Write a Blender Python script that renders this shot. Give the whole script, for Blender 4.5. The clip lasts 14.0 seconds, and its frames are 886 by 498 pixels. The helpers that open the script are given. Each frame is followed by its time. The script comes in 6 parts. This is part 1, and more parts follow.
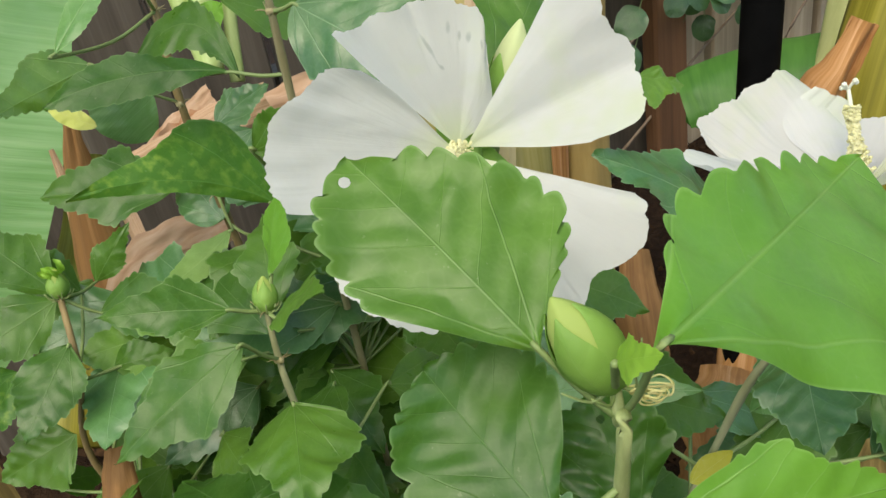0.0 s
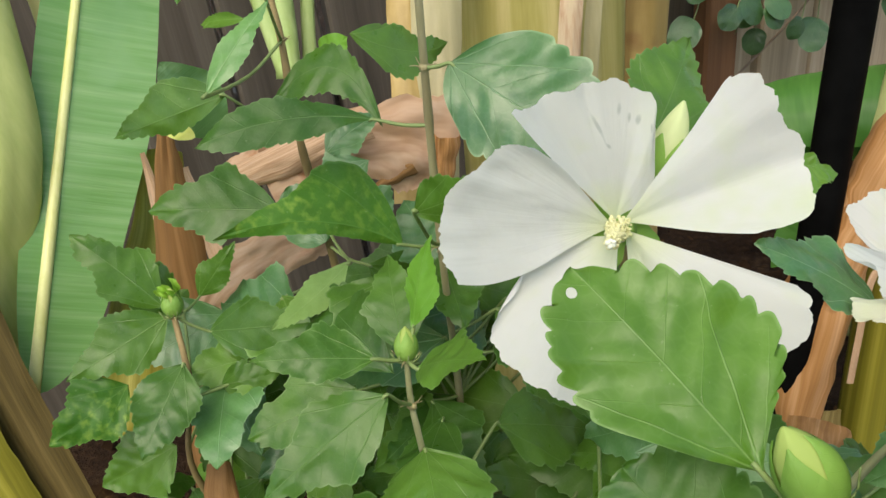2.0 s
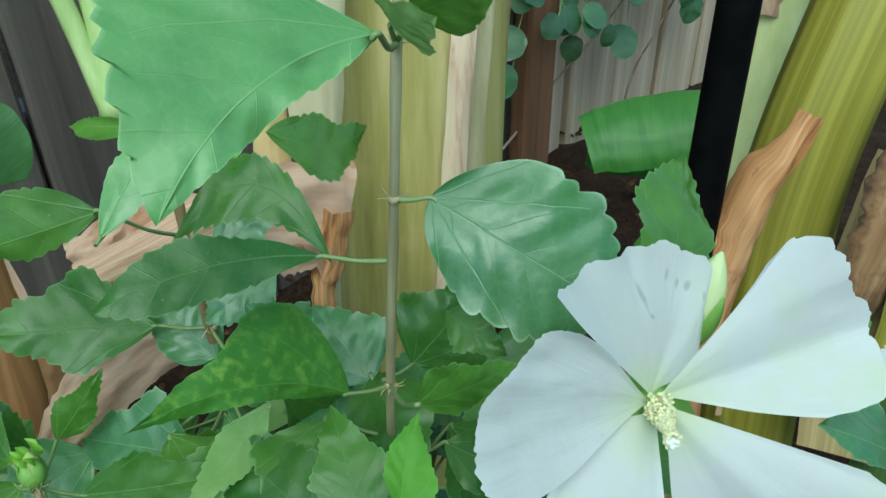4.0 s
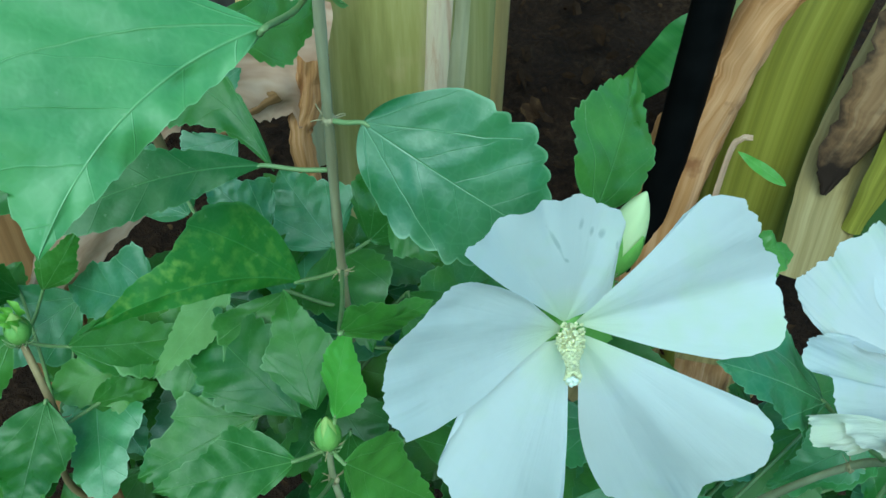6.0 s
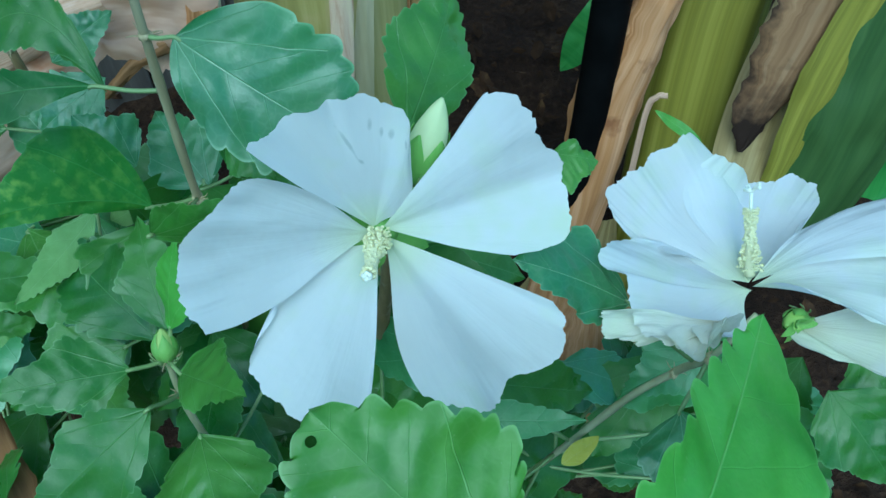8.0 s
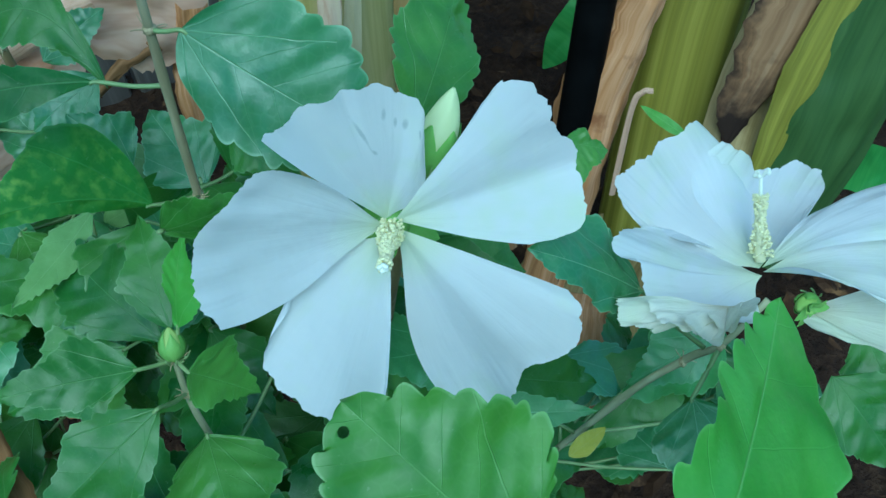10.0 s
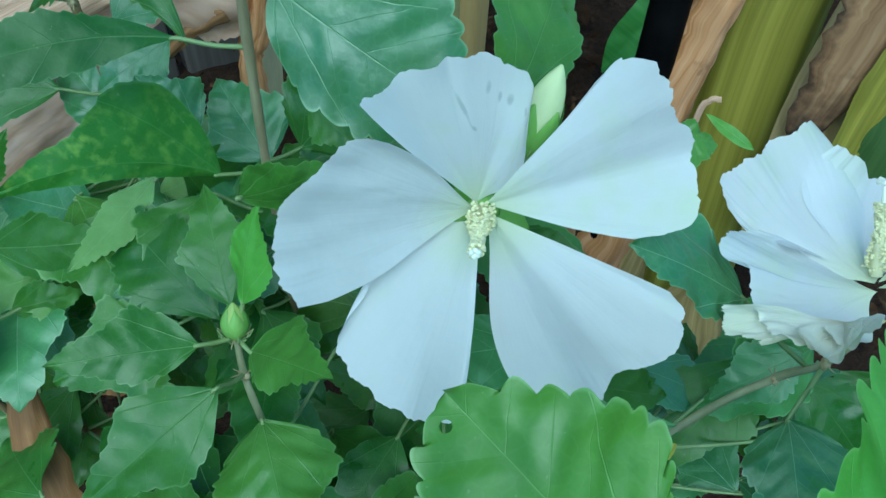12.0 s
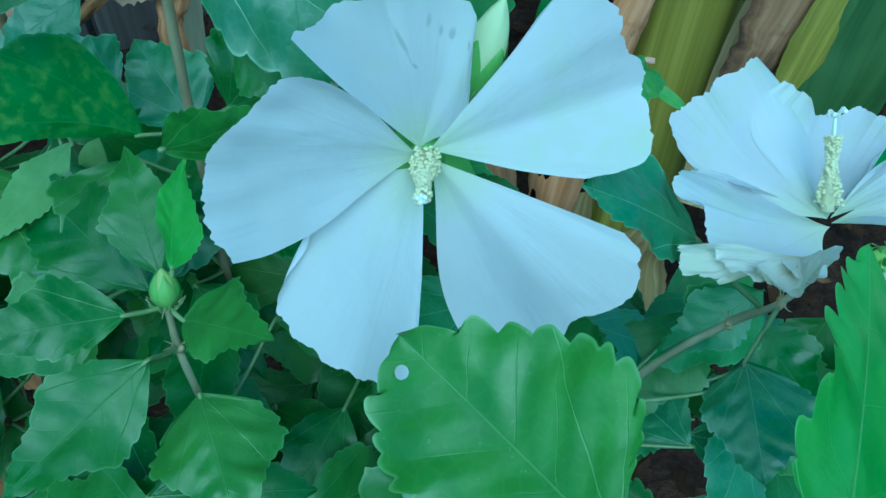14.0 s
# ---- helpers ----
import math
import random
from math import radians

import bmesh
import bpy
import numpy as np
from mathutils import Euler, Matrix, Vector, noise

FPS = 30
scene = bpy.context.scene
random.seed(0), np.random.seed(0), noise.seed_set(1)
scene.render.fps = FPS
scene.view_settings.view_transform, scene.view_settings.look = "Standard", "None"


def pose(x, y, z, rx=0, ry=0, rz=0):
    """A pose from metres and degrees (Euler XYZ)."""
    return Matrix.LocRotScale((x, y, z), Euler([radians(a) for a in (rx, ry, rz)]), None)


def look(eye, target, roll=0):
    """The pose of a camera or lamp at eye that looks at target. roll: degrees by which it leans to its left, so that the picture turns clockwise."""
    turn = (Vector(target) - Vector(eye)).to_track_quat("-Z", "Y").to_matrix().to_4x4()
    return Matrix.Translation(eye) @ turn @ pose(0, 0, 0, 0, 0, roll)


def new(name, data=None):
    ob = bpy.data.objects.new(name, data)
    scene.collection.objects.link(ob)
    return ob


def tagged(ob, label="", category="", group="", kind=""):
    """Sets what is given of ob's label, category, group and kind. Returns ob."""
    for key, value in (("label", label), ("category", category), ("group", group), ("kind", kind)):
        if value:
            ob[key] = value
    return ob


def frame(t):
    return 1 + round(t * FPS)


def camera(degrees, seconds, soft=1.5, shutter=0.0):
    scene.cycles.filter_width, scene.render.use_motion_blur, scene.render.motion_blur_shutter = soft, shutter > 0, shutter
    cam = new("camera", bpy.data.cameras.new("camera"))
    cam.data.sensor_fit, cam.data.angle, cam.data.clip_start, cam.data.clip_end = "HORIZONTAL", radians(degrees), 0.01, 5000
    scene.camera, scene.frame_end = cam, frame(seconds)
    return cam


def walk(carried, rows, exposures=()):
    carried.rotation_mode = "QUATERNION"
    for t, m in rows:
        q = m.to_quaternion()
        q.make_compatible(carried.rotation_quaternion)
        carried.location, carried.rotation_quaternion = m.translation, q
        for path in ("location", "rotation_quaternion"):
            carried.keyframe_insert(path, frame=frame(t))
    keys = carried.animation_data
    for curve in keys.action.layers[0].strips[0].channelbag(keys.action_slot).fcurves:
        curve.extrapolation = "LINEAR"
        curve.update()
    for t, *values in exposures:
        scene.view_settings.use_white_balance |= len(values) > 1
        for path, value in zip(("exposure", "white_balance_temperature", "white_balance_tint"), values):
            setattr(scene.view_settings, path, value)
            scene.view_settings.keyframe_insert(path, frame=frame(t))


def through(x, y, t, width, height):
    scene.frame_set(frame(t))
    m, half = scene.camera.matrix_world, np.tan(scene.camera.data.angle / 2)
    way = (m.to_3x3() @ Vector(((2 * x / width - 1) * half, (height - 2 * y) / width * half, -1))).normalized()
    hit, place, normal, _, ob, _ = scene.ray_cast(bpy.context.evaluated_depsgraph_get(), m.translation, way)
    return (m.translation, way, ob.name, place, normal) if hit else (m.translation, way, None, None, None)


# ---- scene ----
cam = camera(55.03, 14.0)
# seconds, eye, the point looked at, roll
PATH = [
    (0, (-0.02621, -0.21321, 0.60215), (-0.00963, -0.00152, 0.47019), -11.01),
    (0.5, (-0.03314, -0.22084, 0.61687), (-0.02125, -0.00858, 0.48532), -11.69),
    (1, (-0.03800, -0.22966, 0.62083), (-0.03250, -0.01200, 0.49797), -12.12),
    (1.5, (-0.05781, -0.21616, 0.63028), (-0.04022, -0.00282, 0.50113), -8.33),
    (2, (-0.06417, -0.19973, 0.63397), (-0.05021, 0.00877, 0.49675), -7.99),
    (2.5, (-0.07807, -0.17752, 0.63998), (-0.04543, 0.03137, 0.50658), -5.74),
    (3, (-0.10395, -0.14975, 0.65254), (-0.05404, 0.05626, 0.52000), -3.76),
    (3.5, (-0.10785, -0.13061, 0.64878), (-0.04720, 0.06897, 0.51098), -2.41),
    (4, (-0.10051, -0.11488, 0.65243), (-0.02781, 0.07351, 0.50503), -0.70),
    (4.2, (-0.09445, -0.11190, 0.65155), (-0.01760, 0.07078, 0.49918), -0.46),
    (6.3, (-0.06690, -0.09918, 0.68983), (-0.02113, 0.04178, 0.48850), -0.86),
    (6.5, (-0.07106, -0.10159, 0.68503), (-0.02232, 0.03617, 0.48218), -1.10),
    (7, (-0.05928, -0.11506, 0.67874), (-0.01300, 0.01825, 0.47237), -1.81),
    (7.5, (-0.04169, -0.12871, 0.68172), (0.00726, 0.01258, 0.48137), -1.91),
    (8, (-0.02835, -0.13962, 0.68061), (0.02010, 0.00385, 0.48169), -1.32),
    (10.3, (-0.04370, -0.13639, 0.67761), (0.01248, 0.00510, 0.47930), -0.10),
    (10.5, (-0.04761, -0.13452, 0.68028), (0.00769, 0.00833, 0.48271), -0.58),
    (11, (-0.05866, -0.12483, 0.67130), (-0.00563, 0.01621, 0.47181), -0.34),
    (11.5, (-0.06170, -0.13080, 0.67187), (-0.01437, 0.01731, 0.47611), 0.07),
    (12, (-0.05295, -0.12585, 0.66177), (-0.00332, 0.01889, 0.46407), 1.74),
    (12.5, (-0.04304, -0.12154, 0.65875), (0.00204, 0.01638, 0.45517), 0.22),
    (13, (-0.04668, -0.12162, 0.65610), (0.00747, 0.01488, 0.45377), 1.41),
    (13.5, (-0.04471, -0.12259, 0.65554), (0.01456, 0.01223, 0.45352), 1.38),
    (14, (-0.05469, -0.12471, 0.64719), (0.01157, 0.01010, 0.44735), 5.18),
]
walk(cam, [(t, look(*p)) for t, *p in PATH],
     [(0.0, 1.15, 7650, 6), (2.0, 1.18, 7650, 7), (2.5, 1.13, 6700, 0), (3.0, 0.97, 5030, -22), (3.6, 0.97, 5030, -23), (4.2, 1.07, 6000, -8), (6.3, 0.97, 4850, -28), (7.2, 0.97, 4700, -27), (8.0, 0.92, 4550, -18), (10.4, 0.87, 4500, -20), (11.0, 0.92, 5000, -11), (12.0, 0.92, 4800, -16), (13.0, 0.80, 4000, -26), (14.0, 0.77, 3980, -27)])

# ---- light: open shade under a bright sky ----
world = bpy.data.worlds.new("sky")
scene.world = world
world.use_nodes = True
wn, wl = world.node_tree.nodes, world.node_tree.links
sky = wn.new("ShaderNodeTexSky")
sky.sky_type = "NISHITA"
sky.sun_disc = False
sky.sun_elevation, sky.sun_rotation = radians(58), radians(207)
wn["Background"].inputs["Strength"].default_value = 0.15
wl.new(sky.outputs[0], wn["Background"].inputs["Color"])
sun_data = bpy.data.lights.new("sun", "SUN")
sun_data.energy, sun_data.angle, sun_data.color = 1.4, radians(52), (1.0, 0.95, 0.86)
sun = new("sun", sun_data)
sun.matrix_world = look((-0.75, -1.47, 3.14), (0, 0, 0.5))


# ---- materials ----
def material(name, rough=0.5, spec=0.5):
    m = bpy.data.materials.new(name)
    m.use_nodes = True
    n = m.node_tree.nodes
    b = n["Principled BSDF"]
    b.inputs["Roughness"].default_value = rough
    b.inputs["Specular IOR Level"].default_value = spec
    return m, n, m.node_tree.links, b


def math_node(n, l, op, a, b=None, clamp=False):
    k = n.new("ShaderNodeMath")
    k.operation, k.use_clamp = op, clamp
    for i, v in enumerate((a, b)):
        if v is None:
            continue
        if isinstance(v, (int, float)):
            k.inputs[i].default_value = v
        else:
            l.new(v, k.inputs[i])
    return k.outputs[0]


def mix(n, l, fac, a, b, blend="MIX"):
    k = n.new("ShaderNodeMix")
    k.data_type, k.blend_type = "RGBA", blend
    for i, v in ((0, fac), (6, a), (7, b)):
        if isinstance(v, (int, float)):
            k.inputs[i].default_value = v
        elif isinstance(v, tuple):
            k.inputs[i].default_value = (*v, 1)
        else:
            l.new(v, k.inputs[i])
    return k.outputs[2]


def noise_tex(n, l, scale, detail=3.0, rough=0.55, vec=None, kind="Object"):
    k = n.new("ShaderNodeTexNoise")
    k.inputs["Scale"].default_value, k.inputs["Detail"].default_value, k.inputs["Roughness"].default_value = scale, detail, rough
    if vec is None:
        vec = n.new("ShaderNodeTexCoord").outputs[kind]
    l.new(vec, k.inputs["Vector"])
    return k.outputs[0]


def ramp(n, l, fac, *stops):
    k = n.new("ShaderNodeValToRGB")
    e = k.color_ramp.elements
    while len(e) < len(stops):
        e.new(0.5)
    for s, (p, c) in zip(e, stops):
        s.position, s.color = p, (*c, 1) if len(c) == 3 else c
    l.new(fac, k.inputs[0])
    return k.outputs[0]


def bump(n, l, b, height, strength=0.3, dist=0.001):
    k = n.new("ShaderNodeBump")
    k.inputs["Strength"].default_value, k.inputs["Distance"].default_value = strength, dist
    l.new(height, k.inputs["Height"])
    l.new(k.outputs[0], b.inputs["Normal"])
    return k.outputs[0]


def thin(m, n, l, b, colour, amount, normal=None):
    """Let light through a thin blade."""
    t = n.new("ShaderNodeBsdfTranslucent")
    l.new(colour, t.inputs["Color"])
    if normal is not None:
        l.new(normal, t.inputs["Normal"])
    s = n.new("ShaderNodeMixShader")
    s.inputs[0].default_value = amount
    l.new(b.outputs[0], s.inputs[1])
    l.new(t.outputs[0], s.inputs[2])
    l.new(s.outputs[0], n["Material Output"].inputs["Surface"])


def leaf_material(name, dark, light, vein, rough=0.42, blotch=0.0, blotch_colour=(0.2, 0.3, 0.03), through=0.25, spec=0.36, show=0.38):
    """Leaf blade: veins from the UV map (x across, y along the midrib, in leaf lengths), soft tone changes, quilting between the veins."""
    m, n, l, b = material(name, rough, spec)
    uv = n.new("ShaderNodeUVMap").outputs[0]
    sep = n.new("ShaderNodeSeparateXYZ")
    l.new(uv, sep.inputs[0])
    wob = math_node(n, l, "MULTIPLY", math_node(n, l, "SUBTRACT", noise_tex(n, l, 5, 2, vec=uv), 0.5), 0.05)
    x = math_node(n, l, "ABSOLUTE", math_node(n, l, "SUBTRACT", sep.outputs[0], 0.5))
    y = math_node(n, l, "ADD", sep.outputs[1], wob)
    taper = math_node(n, l, "SUBTRACT", 1.0, math_node(n, l, "MULTIPLY", sep.outputs[1], 0.65))

    def line(distance, width):
        return math_node(n, l, "SUBTRACT", 1.0, math_node(n, l, "DIVIDE", distance, math_node(n, l, "MULTIPLY", taper, width)), True)

    # midrib, and two pairs of veins that fan out of the base
    mid = line(x, 0.0075)
    veins = mid
    for slope, end, amount in ((0.52, 0.66, 0.85), (1.25, 0.34, 0.6)):
        fan = line(math_node(n, l, "ABSOLUTE", math_node(n, l, "SUBTRACT", x, math_node(n, l, "MULTIPLY", y, slope))), 0.0075)
        fan = math_node(n, l, "MULTIPLY", fan, math_node(n, l, "LESS_THAN", y, end))
        veins = math_node(n, l, "MAXIMUM", veins, math_node(n, l, "MULTIPLY", fan, amount))
    # side veins off the midrib, above the fan
    q = math_node(n, l, "MULTIPLY", math_node(n, l, "SUBTRACT", y, math_node(n, l, "MULTIPLY", x, 0.95)), 5.0)
    q = math_node(n, l, "ABSOLUTE", math_node(n, l, "SUBTRACT", math_node(n, l, "FRACT", q), 0.5))
    lat = math_node(n, l, "SUBTRACT", 1.0, math_node(n, l, "DIVIDE", q, 0.022), True)
    lat = math_node(n, l, "MULTIPLY", lat, math_node(n, l, "SUBTRACT", 1.0, math_node(n, l, "MULTIPLY", x, 2.2), True))
    lat = math_node(n, l, "MULTIPLY", lat, math_node(n, l, "GREATER_THAN", y, math_node(n, l, "MULTIPLY", x, 1.92)))
    fade = ramp(n, l, noise_tex(n, l, 60, 2), (0.35, (0.25,) * 3), (0.60, (1, 1, 1)))
    veins = math_node(n, l, "MAXIMUM", veins, math_node(n, l, "MULTIPLY", math_node(n, l, "MULTIPLY", lat, fade), 0.45))
    info = n.new("ShaderNodeObjectInfo")
    coarse = noise_tex(n, l, 38, 3)
    f = math_node(n, l, "ADD", coarse, math_node(n, l, "MULTIPLY", math_node(n, l, "SUBTRACT", info.outputs["Random"], 0.5), 0.5))
    col = ramp(n, l, f, (0.22, dark), (0.78, light))
    if blotch:
        spots = ramp(n, l, noise_tex(n, l, 300, 2, 0.5), (0.47, (0, 0, 0)), (0.70, (1, 1, 1)))
        wide = ramp(n, l, noise_tex(n, l, 38, 2), (0.36, (0, 0, 0)), (0.54, (1, 1, 1)))
        sm = math_node(n, l, "MULTIPLY", math_node(n, l, "MULTIPLY", spots, wide), math_node(n, l, "SUBTRACT", 1.0, veins))
        col = mix(n, l, math_node(n, l, "MULTIPLY", sm, blotch, True), col, blotch_colour)
    net = n.new("ShaderNodeTexVoronoi")
    net.feature = "DISTANCE_TO_EDGE"
    net.inputs["Scale"].default_value = 300
    l.new(n.new("ShaderNodeTexCoord").outputs["Object"], net.inputs["Vector"])
    mesh_veins = math_node(n, l, "SUBTRACT", 1.0, math_node(n, l, "MULTIPLY", net.outputs[0], 8.0), True)
    col = mix(n, l, math_node(n, l, "MULTIPLY", mesh_veins, 0.07), col, vein)
    patch = ramp(n, l, noise_tex(n, l, 110, 3, 0.6), (0.45, (0, 0, 0)), (0.68, (1, 1, 1)))
    col = mix(n, l, math_node(n, l, "MULTIPLY", patch, 0.22), col, tuple(c * 0.7 for c in dark))
    # pale specks and nicks
    speck = ramp(n, l, noise_tex(n, l, 620, 2), (0.70, (0, 0, 0)), (0.76, (1, 1, 1)))
    col = mix(n, l, math_node(n, l, "MULTIPLY", speck, 0.22), col, (0.36, 0.45, 0.24))
    col = mix(n, l, math_node(n, l, "MULTIPLY", veins, show), col, vein)
    at_rim = n.new("ShaderNodeAttribute")
    at_rim.attribute_name = "rim"
    edge = ramp(n, l, at_rim.outputs["Fac"], (0.955, (0, 0, 0)), (0.99, (1, 1, 1)))
    col = mix(n, l, math_node(n, l, "MULTIPLY", edge, 0.34), col, tuple(min(1, c * 1.1 + 0.03) for c in vein))
    l.new(col, b.inputs["Base Color"])
    swell = math_node(n, l, "MULTIPLY", q, 0.22)
    quilt = math_node(n, l, "ADD", math_node(n, l, "MULTIPLY", noise_tex(n, l, 170, 3), 0.7), math_node(n, l, "MULTIPLY", noise_tex(n, l, 60, 2), 1.3))
    quilt = math_node(n, l, "SUBTRACT", math_node(n, l, "ADD", quilt, swell), math_node(n, l, "MULTIPLY", veins, 0.7))
    nrm = bump(n, l, b, quilt, 0.20 + 0.16 * spec, 0.0015)
    r = ramp(n, l, noise_tex(n, l, 70, 3), (0.35, (rough - 0.07,) * 3), (0.68, (rough + 0.16,) * 3))
    l.new(r, b.inputs["Roughness"])
    thin(m, n, l, b, mix(n, l, 0.5, col, (0.22, 0.45, 0.04)), through, nrm)
    return m


def petal_material(name, white, base_tint, through=0.55, creased=0.5, marks=()):
    """White petal: ribs from claw to margin, faint stains, and grey marks for scuffs and a crease's shade (place
    across, place along, half sizes, slant).
    """
    m, n, l, b = material(name, 0.6, 0.25)
    uv = n.new("ShaderNodeUVMap").outputs[0]
    sep = n.new("ShaderNodeSeparateXYZ")
    l.new(uv, sep.inputs[0])
    mp = n.new("ShaderNodeMapping")
    mp.inputs["Scale"].default_value = (30, 1.1, 1)
    l.new(uv, mp.inputs["Vector"])
    ribs = noise_tex(n, l, 1.0, 4, 0.6, mp.outputs[0])
    soft = noise_tex(n, l, 40, 3)
    col = ramp(n, l, soft, (0.3, tuple(c * 0.95 for c in white)), (0.7, white))
    col = mix(n, l, math_node(n, l, "MULTIPLY", math_node(n, l, "SUBTRACT", ribs, 0.46, True), 0.35), col, tuple(c * k for c, k in zip(white, (0.84, 0.89, 0.86))))
    # faint greenish and buff stains
    stain = ramp(n, l, noise_tex(n, l, 34, 3, 0.6), (0.52, (0, 0, 0)), (0.74, (0.75,) * 3))
    col = mix(n, l, stain, col, tuple(c * k for c, k in zip(white, (0.90, 0.99, 0.70))))
    mark = ramp(n, l, noise_tex(n, l, 150, 3, 0.6), (0.70, (0, 0, 0)), (0.80, (0.35,) * 3))
    col = mix(n, l, mark, col, tuple(c * k for c, k in zip(white, (0.80, 0.78, 0.62))))
    blur = math_node(n, l, "MULTIPLY", math_node(n, l, "SUBTRACT", noise_tex(n, l, 260, 3, 0.6), 0.5), 1.6)
    for u, v, w, h, slant in marks:
        dv = math_node(n, l, "SUBTRACT", sep.outputs[1], v)
        du = math_node(n, l, "SUBTRACT", math_node(n, l, "SUBTRACT", sep.outputs[0], u), math_node(n, l, "MULTIPLY", dv, slant))
        far = math_node(n, l, "ADD", math_node(n, l, "POWER", math_node(n, l, "ABSOLUTE", math_node(n, l, "DIVIDE", du, w)), 2.0), math_node(n, l, "POWER", math_node(n, l, "ABSOLUTE", math_node(n, l, "DIVIDE", dv, h)), 2.0))
        scuff_crease = math_node(n, l, "SUBTRACT", math_node(n, l, "SUBTRACT", 1.0, far), blur, True)
        col = mix(n, l, math_node(n, l, "MULTIPLY", scuff_crease, 0.8), col, tuple(c * k for c, k in zip(white, (0.62, 0.66, 0.64))))
    claw = ramp(n, l, sep.outputs[1], (0.04, (1, 1, 1)), (0.36, (0, 0, 0)))
    col = mix(n, l, math_node(n, l, "MULTIPLY", claw, 0.7), col, base_tint)
    l.new(col, b.inputs["Base Color"])
    h = math_node(n, l, "ADD", math_node(n, l, "MULTIPLY", ribs, 0.28), math_node(n, l, "MULTIPLY", noise_tex(n, l, 75, 3), 1.0))
    nrm = bump(n, l, b, h, creased, 0.0012)
    thin(m, n, l, b, col, through, nrm)
    return m


def streaky_material(name, stops, along=(60, 60, 4), rough=0.5, blot=None, bump_by=0.3, through=0.0, spec=0.4, kind="Object", detail=5):
    """Stems, sheaths, dry leaves and boards: fibres stretched along one axis of the object."""
    m, n, l, b = material(name, rough, spec)
    co = n.new("ShaderNodeTexCoord").outputs[kind] if kind != "UV" else n.new("ShaderNodeUVMap").outputs[0]
    mp = n.new("ShaderNodeMapping")
    mp.inputs["Scale"].default_value = along
    l.new(co, mp.inputs["Vector"])
    fib = noise_tex(n, l, 1.0, detail, 0.62, mp.outputs[0])
    info = n.new("ShaderNodeObjectInfo")
    f = math_node(n, l, "ADD", fib, math_node(n, l, "MULTIPLY", math_node(n, l, "SUBTRACT", info.outputs["Random"], 0.5), 0.12))
    col = ramp(n, l, f, *stops)
    if blot:
        patch = noise_tex(n, l, blot[0], 4, 0.6)
        col = mix(n, l, ramp(n, l, patch, (blot[1], (0, 0, 0)), (blot[1] + 0.12, (1, 1, 1))), col, blot[2])
    l.new(col, b.inputs["Base Color"])
    nrm = bump(n, l, b, fib, bump_by, 0.002)
    if through:
        thin(m, n, l, b, col, through, nrm)
    return m


LEAF = leaf_material("hibiscus_leaf", (0.048, 0.136, 0.014), (0.114, 0.248, 0.029), (0.27, 0.43, 0.15), 0.35, spec=0.42)
LEAF_YOUNG = leaf_material("young_hibiscus_leaf", (0.105, 0.300, 0.026), (0.195, 0.455, 0.056), (0.28, 0.50, 0.13), 0.40, through=0.36, spec=0.45, show=0.6)
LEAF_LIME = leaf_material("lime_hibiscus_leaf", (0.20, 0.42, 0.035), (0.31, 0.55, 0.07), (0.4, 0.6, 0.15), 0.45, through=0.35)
# darker copy of LEAF: dark leaves, and low ones with shade put into the colour
LEAF_DARK = leaf_material("dark_hibiscus_leaf", (0.035, 0.110, 0.014), (0.091, 0.206, 0.026), (0.19, 0.33, 0.11), 0.34, spec=0.42)
LEAF_SHINY = leaf_material("glossy_hibiscus_leaf", (0.045, 0.148, 0.040), (0.106, 0.269, 0.078), (0.32, 0.48, 0.25), 0.38, spec=0.9, show=0.6)
# paler, bluer copy of LEAF: sky sheen is partly put into its colour
LEAF_LIGHT = leaf_material("sheen_tinted_leaf", (0.098, 0.262, 0.060), (0.195, 0.415, 0.115), (0.38, 0.55, 0.25), 0.42, spec=0.8)
LEAF_SPOT = leaf_material("mottled_hibiscus_leaf", (0.036, 0.130, 0.013), (0.084, 0.230, 0.025), (0.14, 0.30, 0.07), 0.42, 0.62, (0.28, 0.43, 0.065), spec=0.28)
LEAF_PALE = leaf_material("pale_leaf_underside", (0.16, 0.29, 0.07), (0.26, 0.41, 0.13), (0.34, 0.5, 0.2), 0.6)
LEAF_YELLOW = leaf_material("yellowing_leaf", (0.38, 0.36, 0.03), (0.55, 0.50, 0.06), (0.5, 0.5, 0.2), 0.55)
IVY = leaf_material("vine_leaf", (0.022, 0.075, 0.022), (0.075, 0.19, 0.062), (0.18, 0.30, 0.14), 0.4, spec=0.7)
PETAL = petal_material("white_petal", (0.765, 0.775, 0.755), (0.70, 0.77, 0.44), 0.47, 0.4)
# short marks are scuffs; the long slanted one paints the shade of a crease
SCUFFED_CREASED = petal_material("scuffed_creased_petal", (0.765, 0.775, 0.755), (0.70, 0.77, 0.44), 0.47, 0.4, ((0.55, 0.80, 0.014, 0.05, 0.1), (0.61, 0.79, 0.012, 0.045, 0.0), (0.66, 0.80, 0.016, 0.05, 0.1), (0.74, 0.81, 0.014, 0.035, 0.0), (0.80, 0.80, 0.012, 0.03, 0.1), (0.42, 0.70, 0.014, 0.13, -0.25), (0.47, 0.56, 0.018, 0.03, -0.6)))
WILTED = petal_material("wilted_petal", (0.84, 0.83, 0.70), (0.6, 0.54, 0.3), 0.5, 0.6)
LIME = petal_material("lime_bud_petal", (0.74, 0.80, 0.50), (0.62, 0.71, 0.36), 0.35)
STAMEN = petal_material("cream_stamens", (0.93, 0.92, 0.68), (0.90, 0.88, 0.56), 0.5)
STYLE = petal_material("white_style", (0.90, 0.92, 0.82), (0.88, 0.90, 0.76), 0.3)
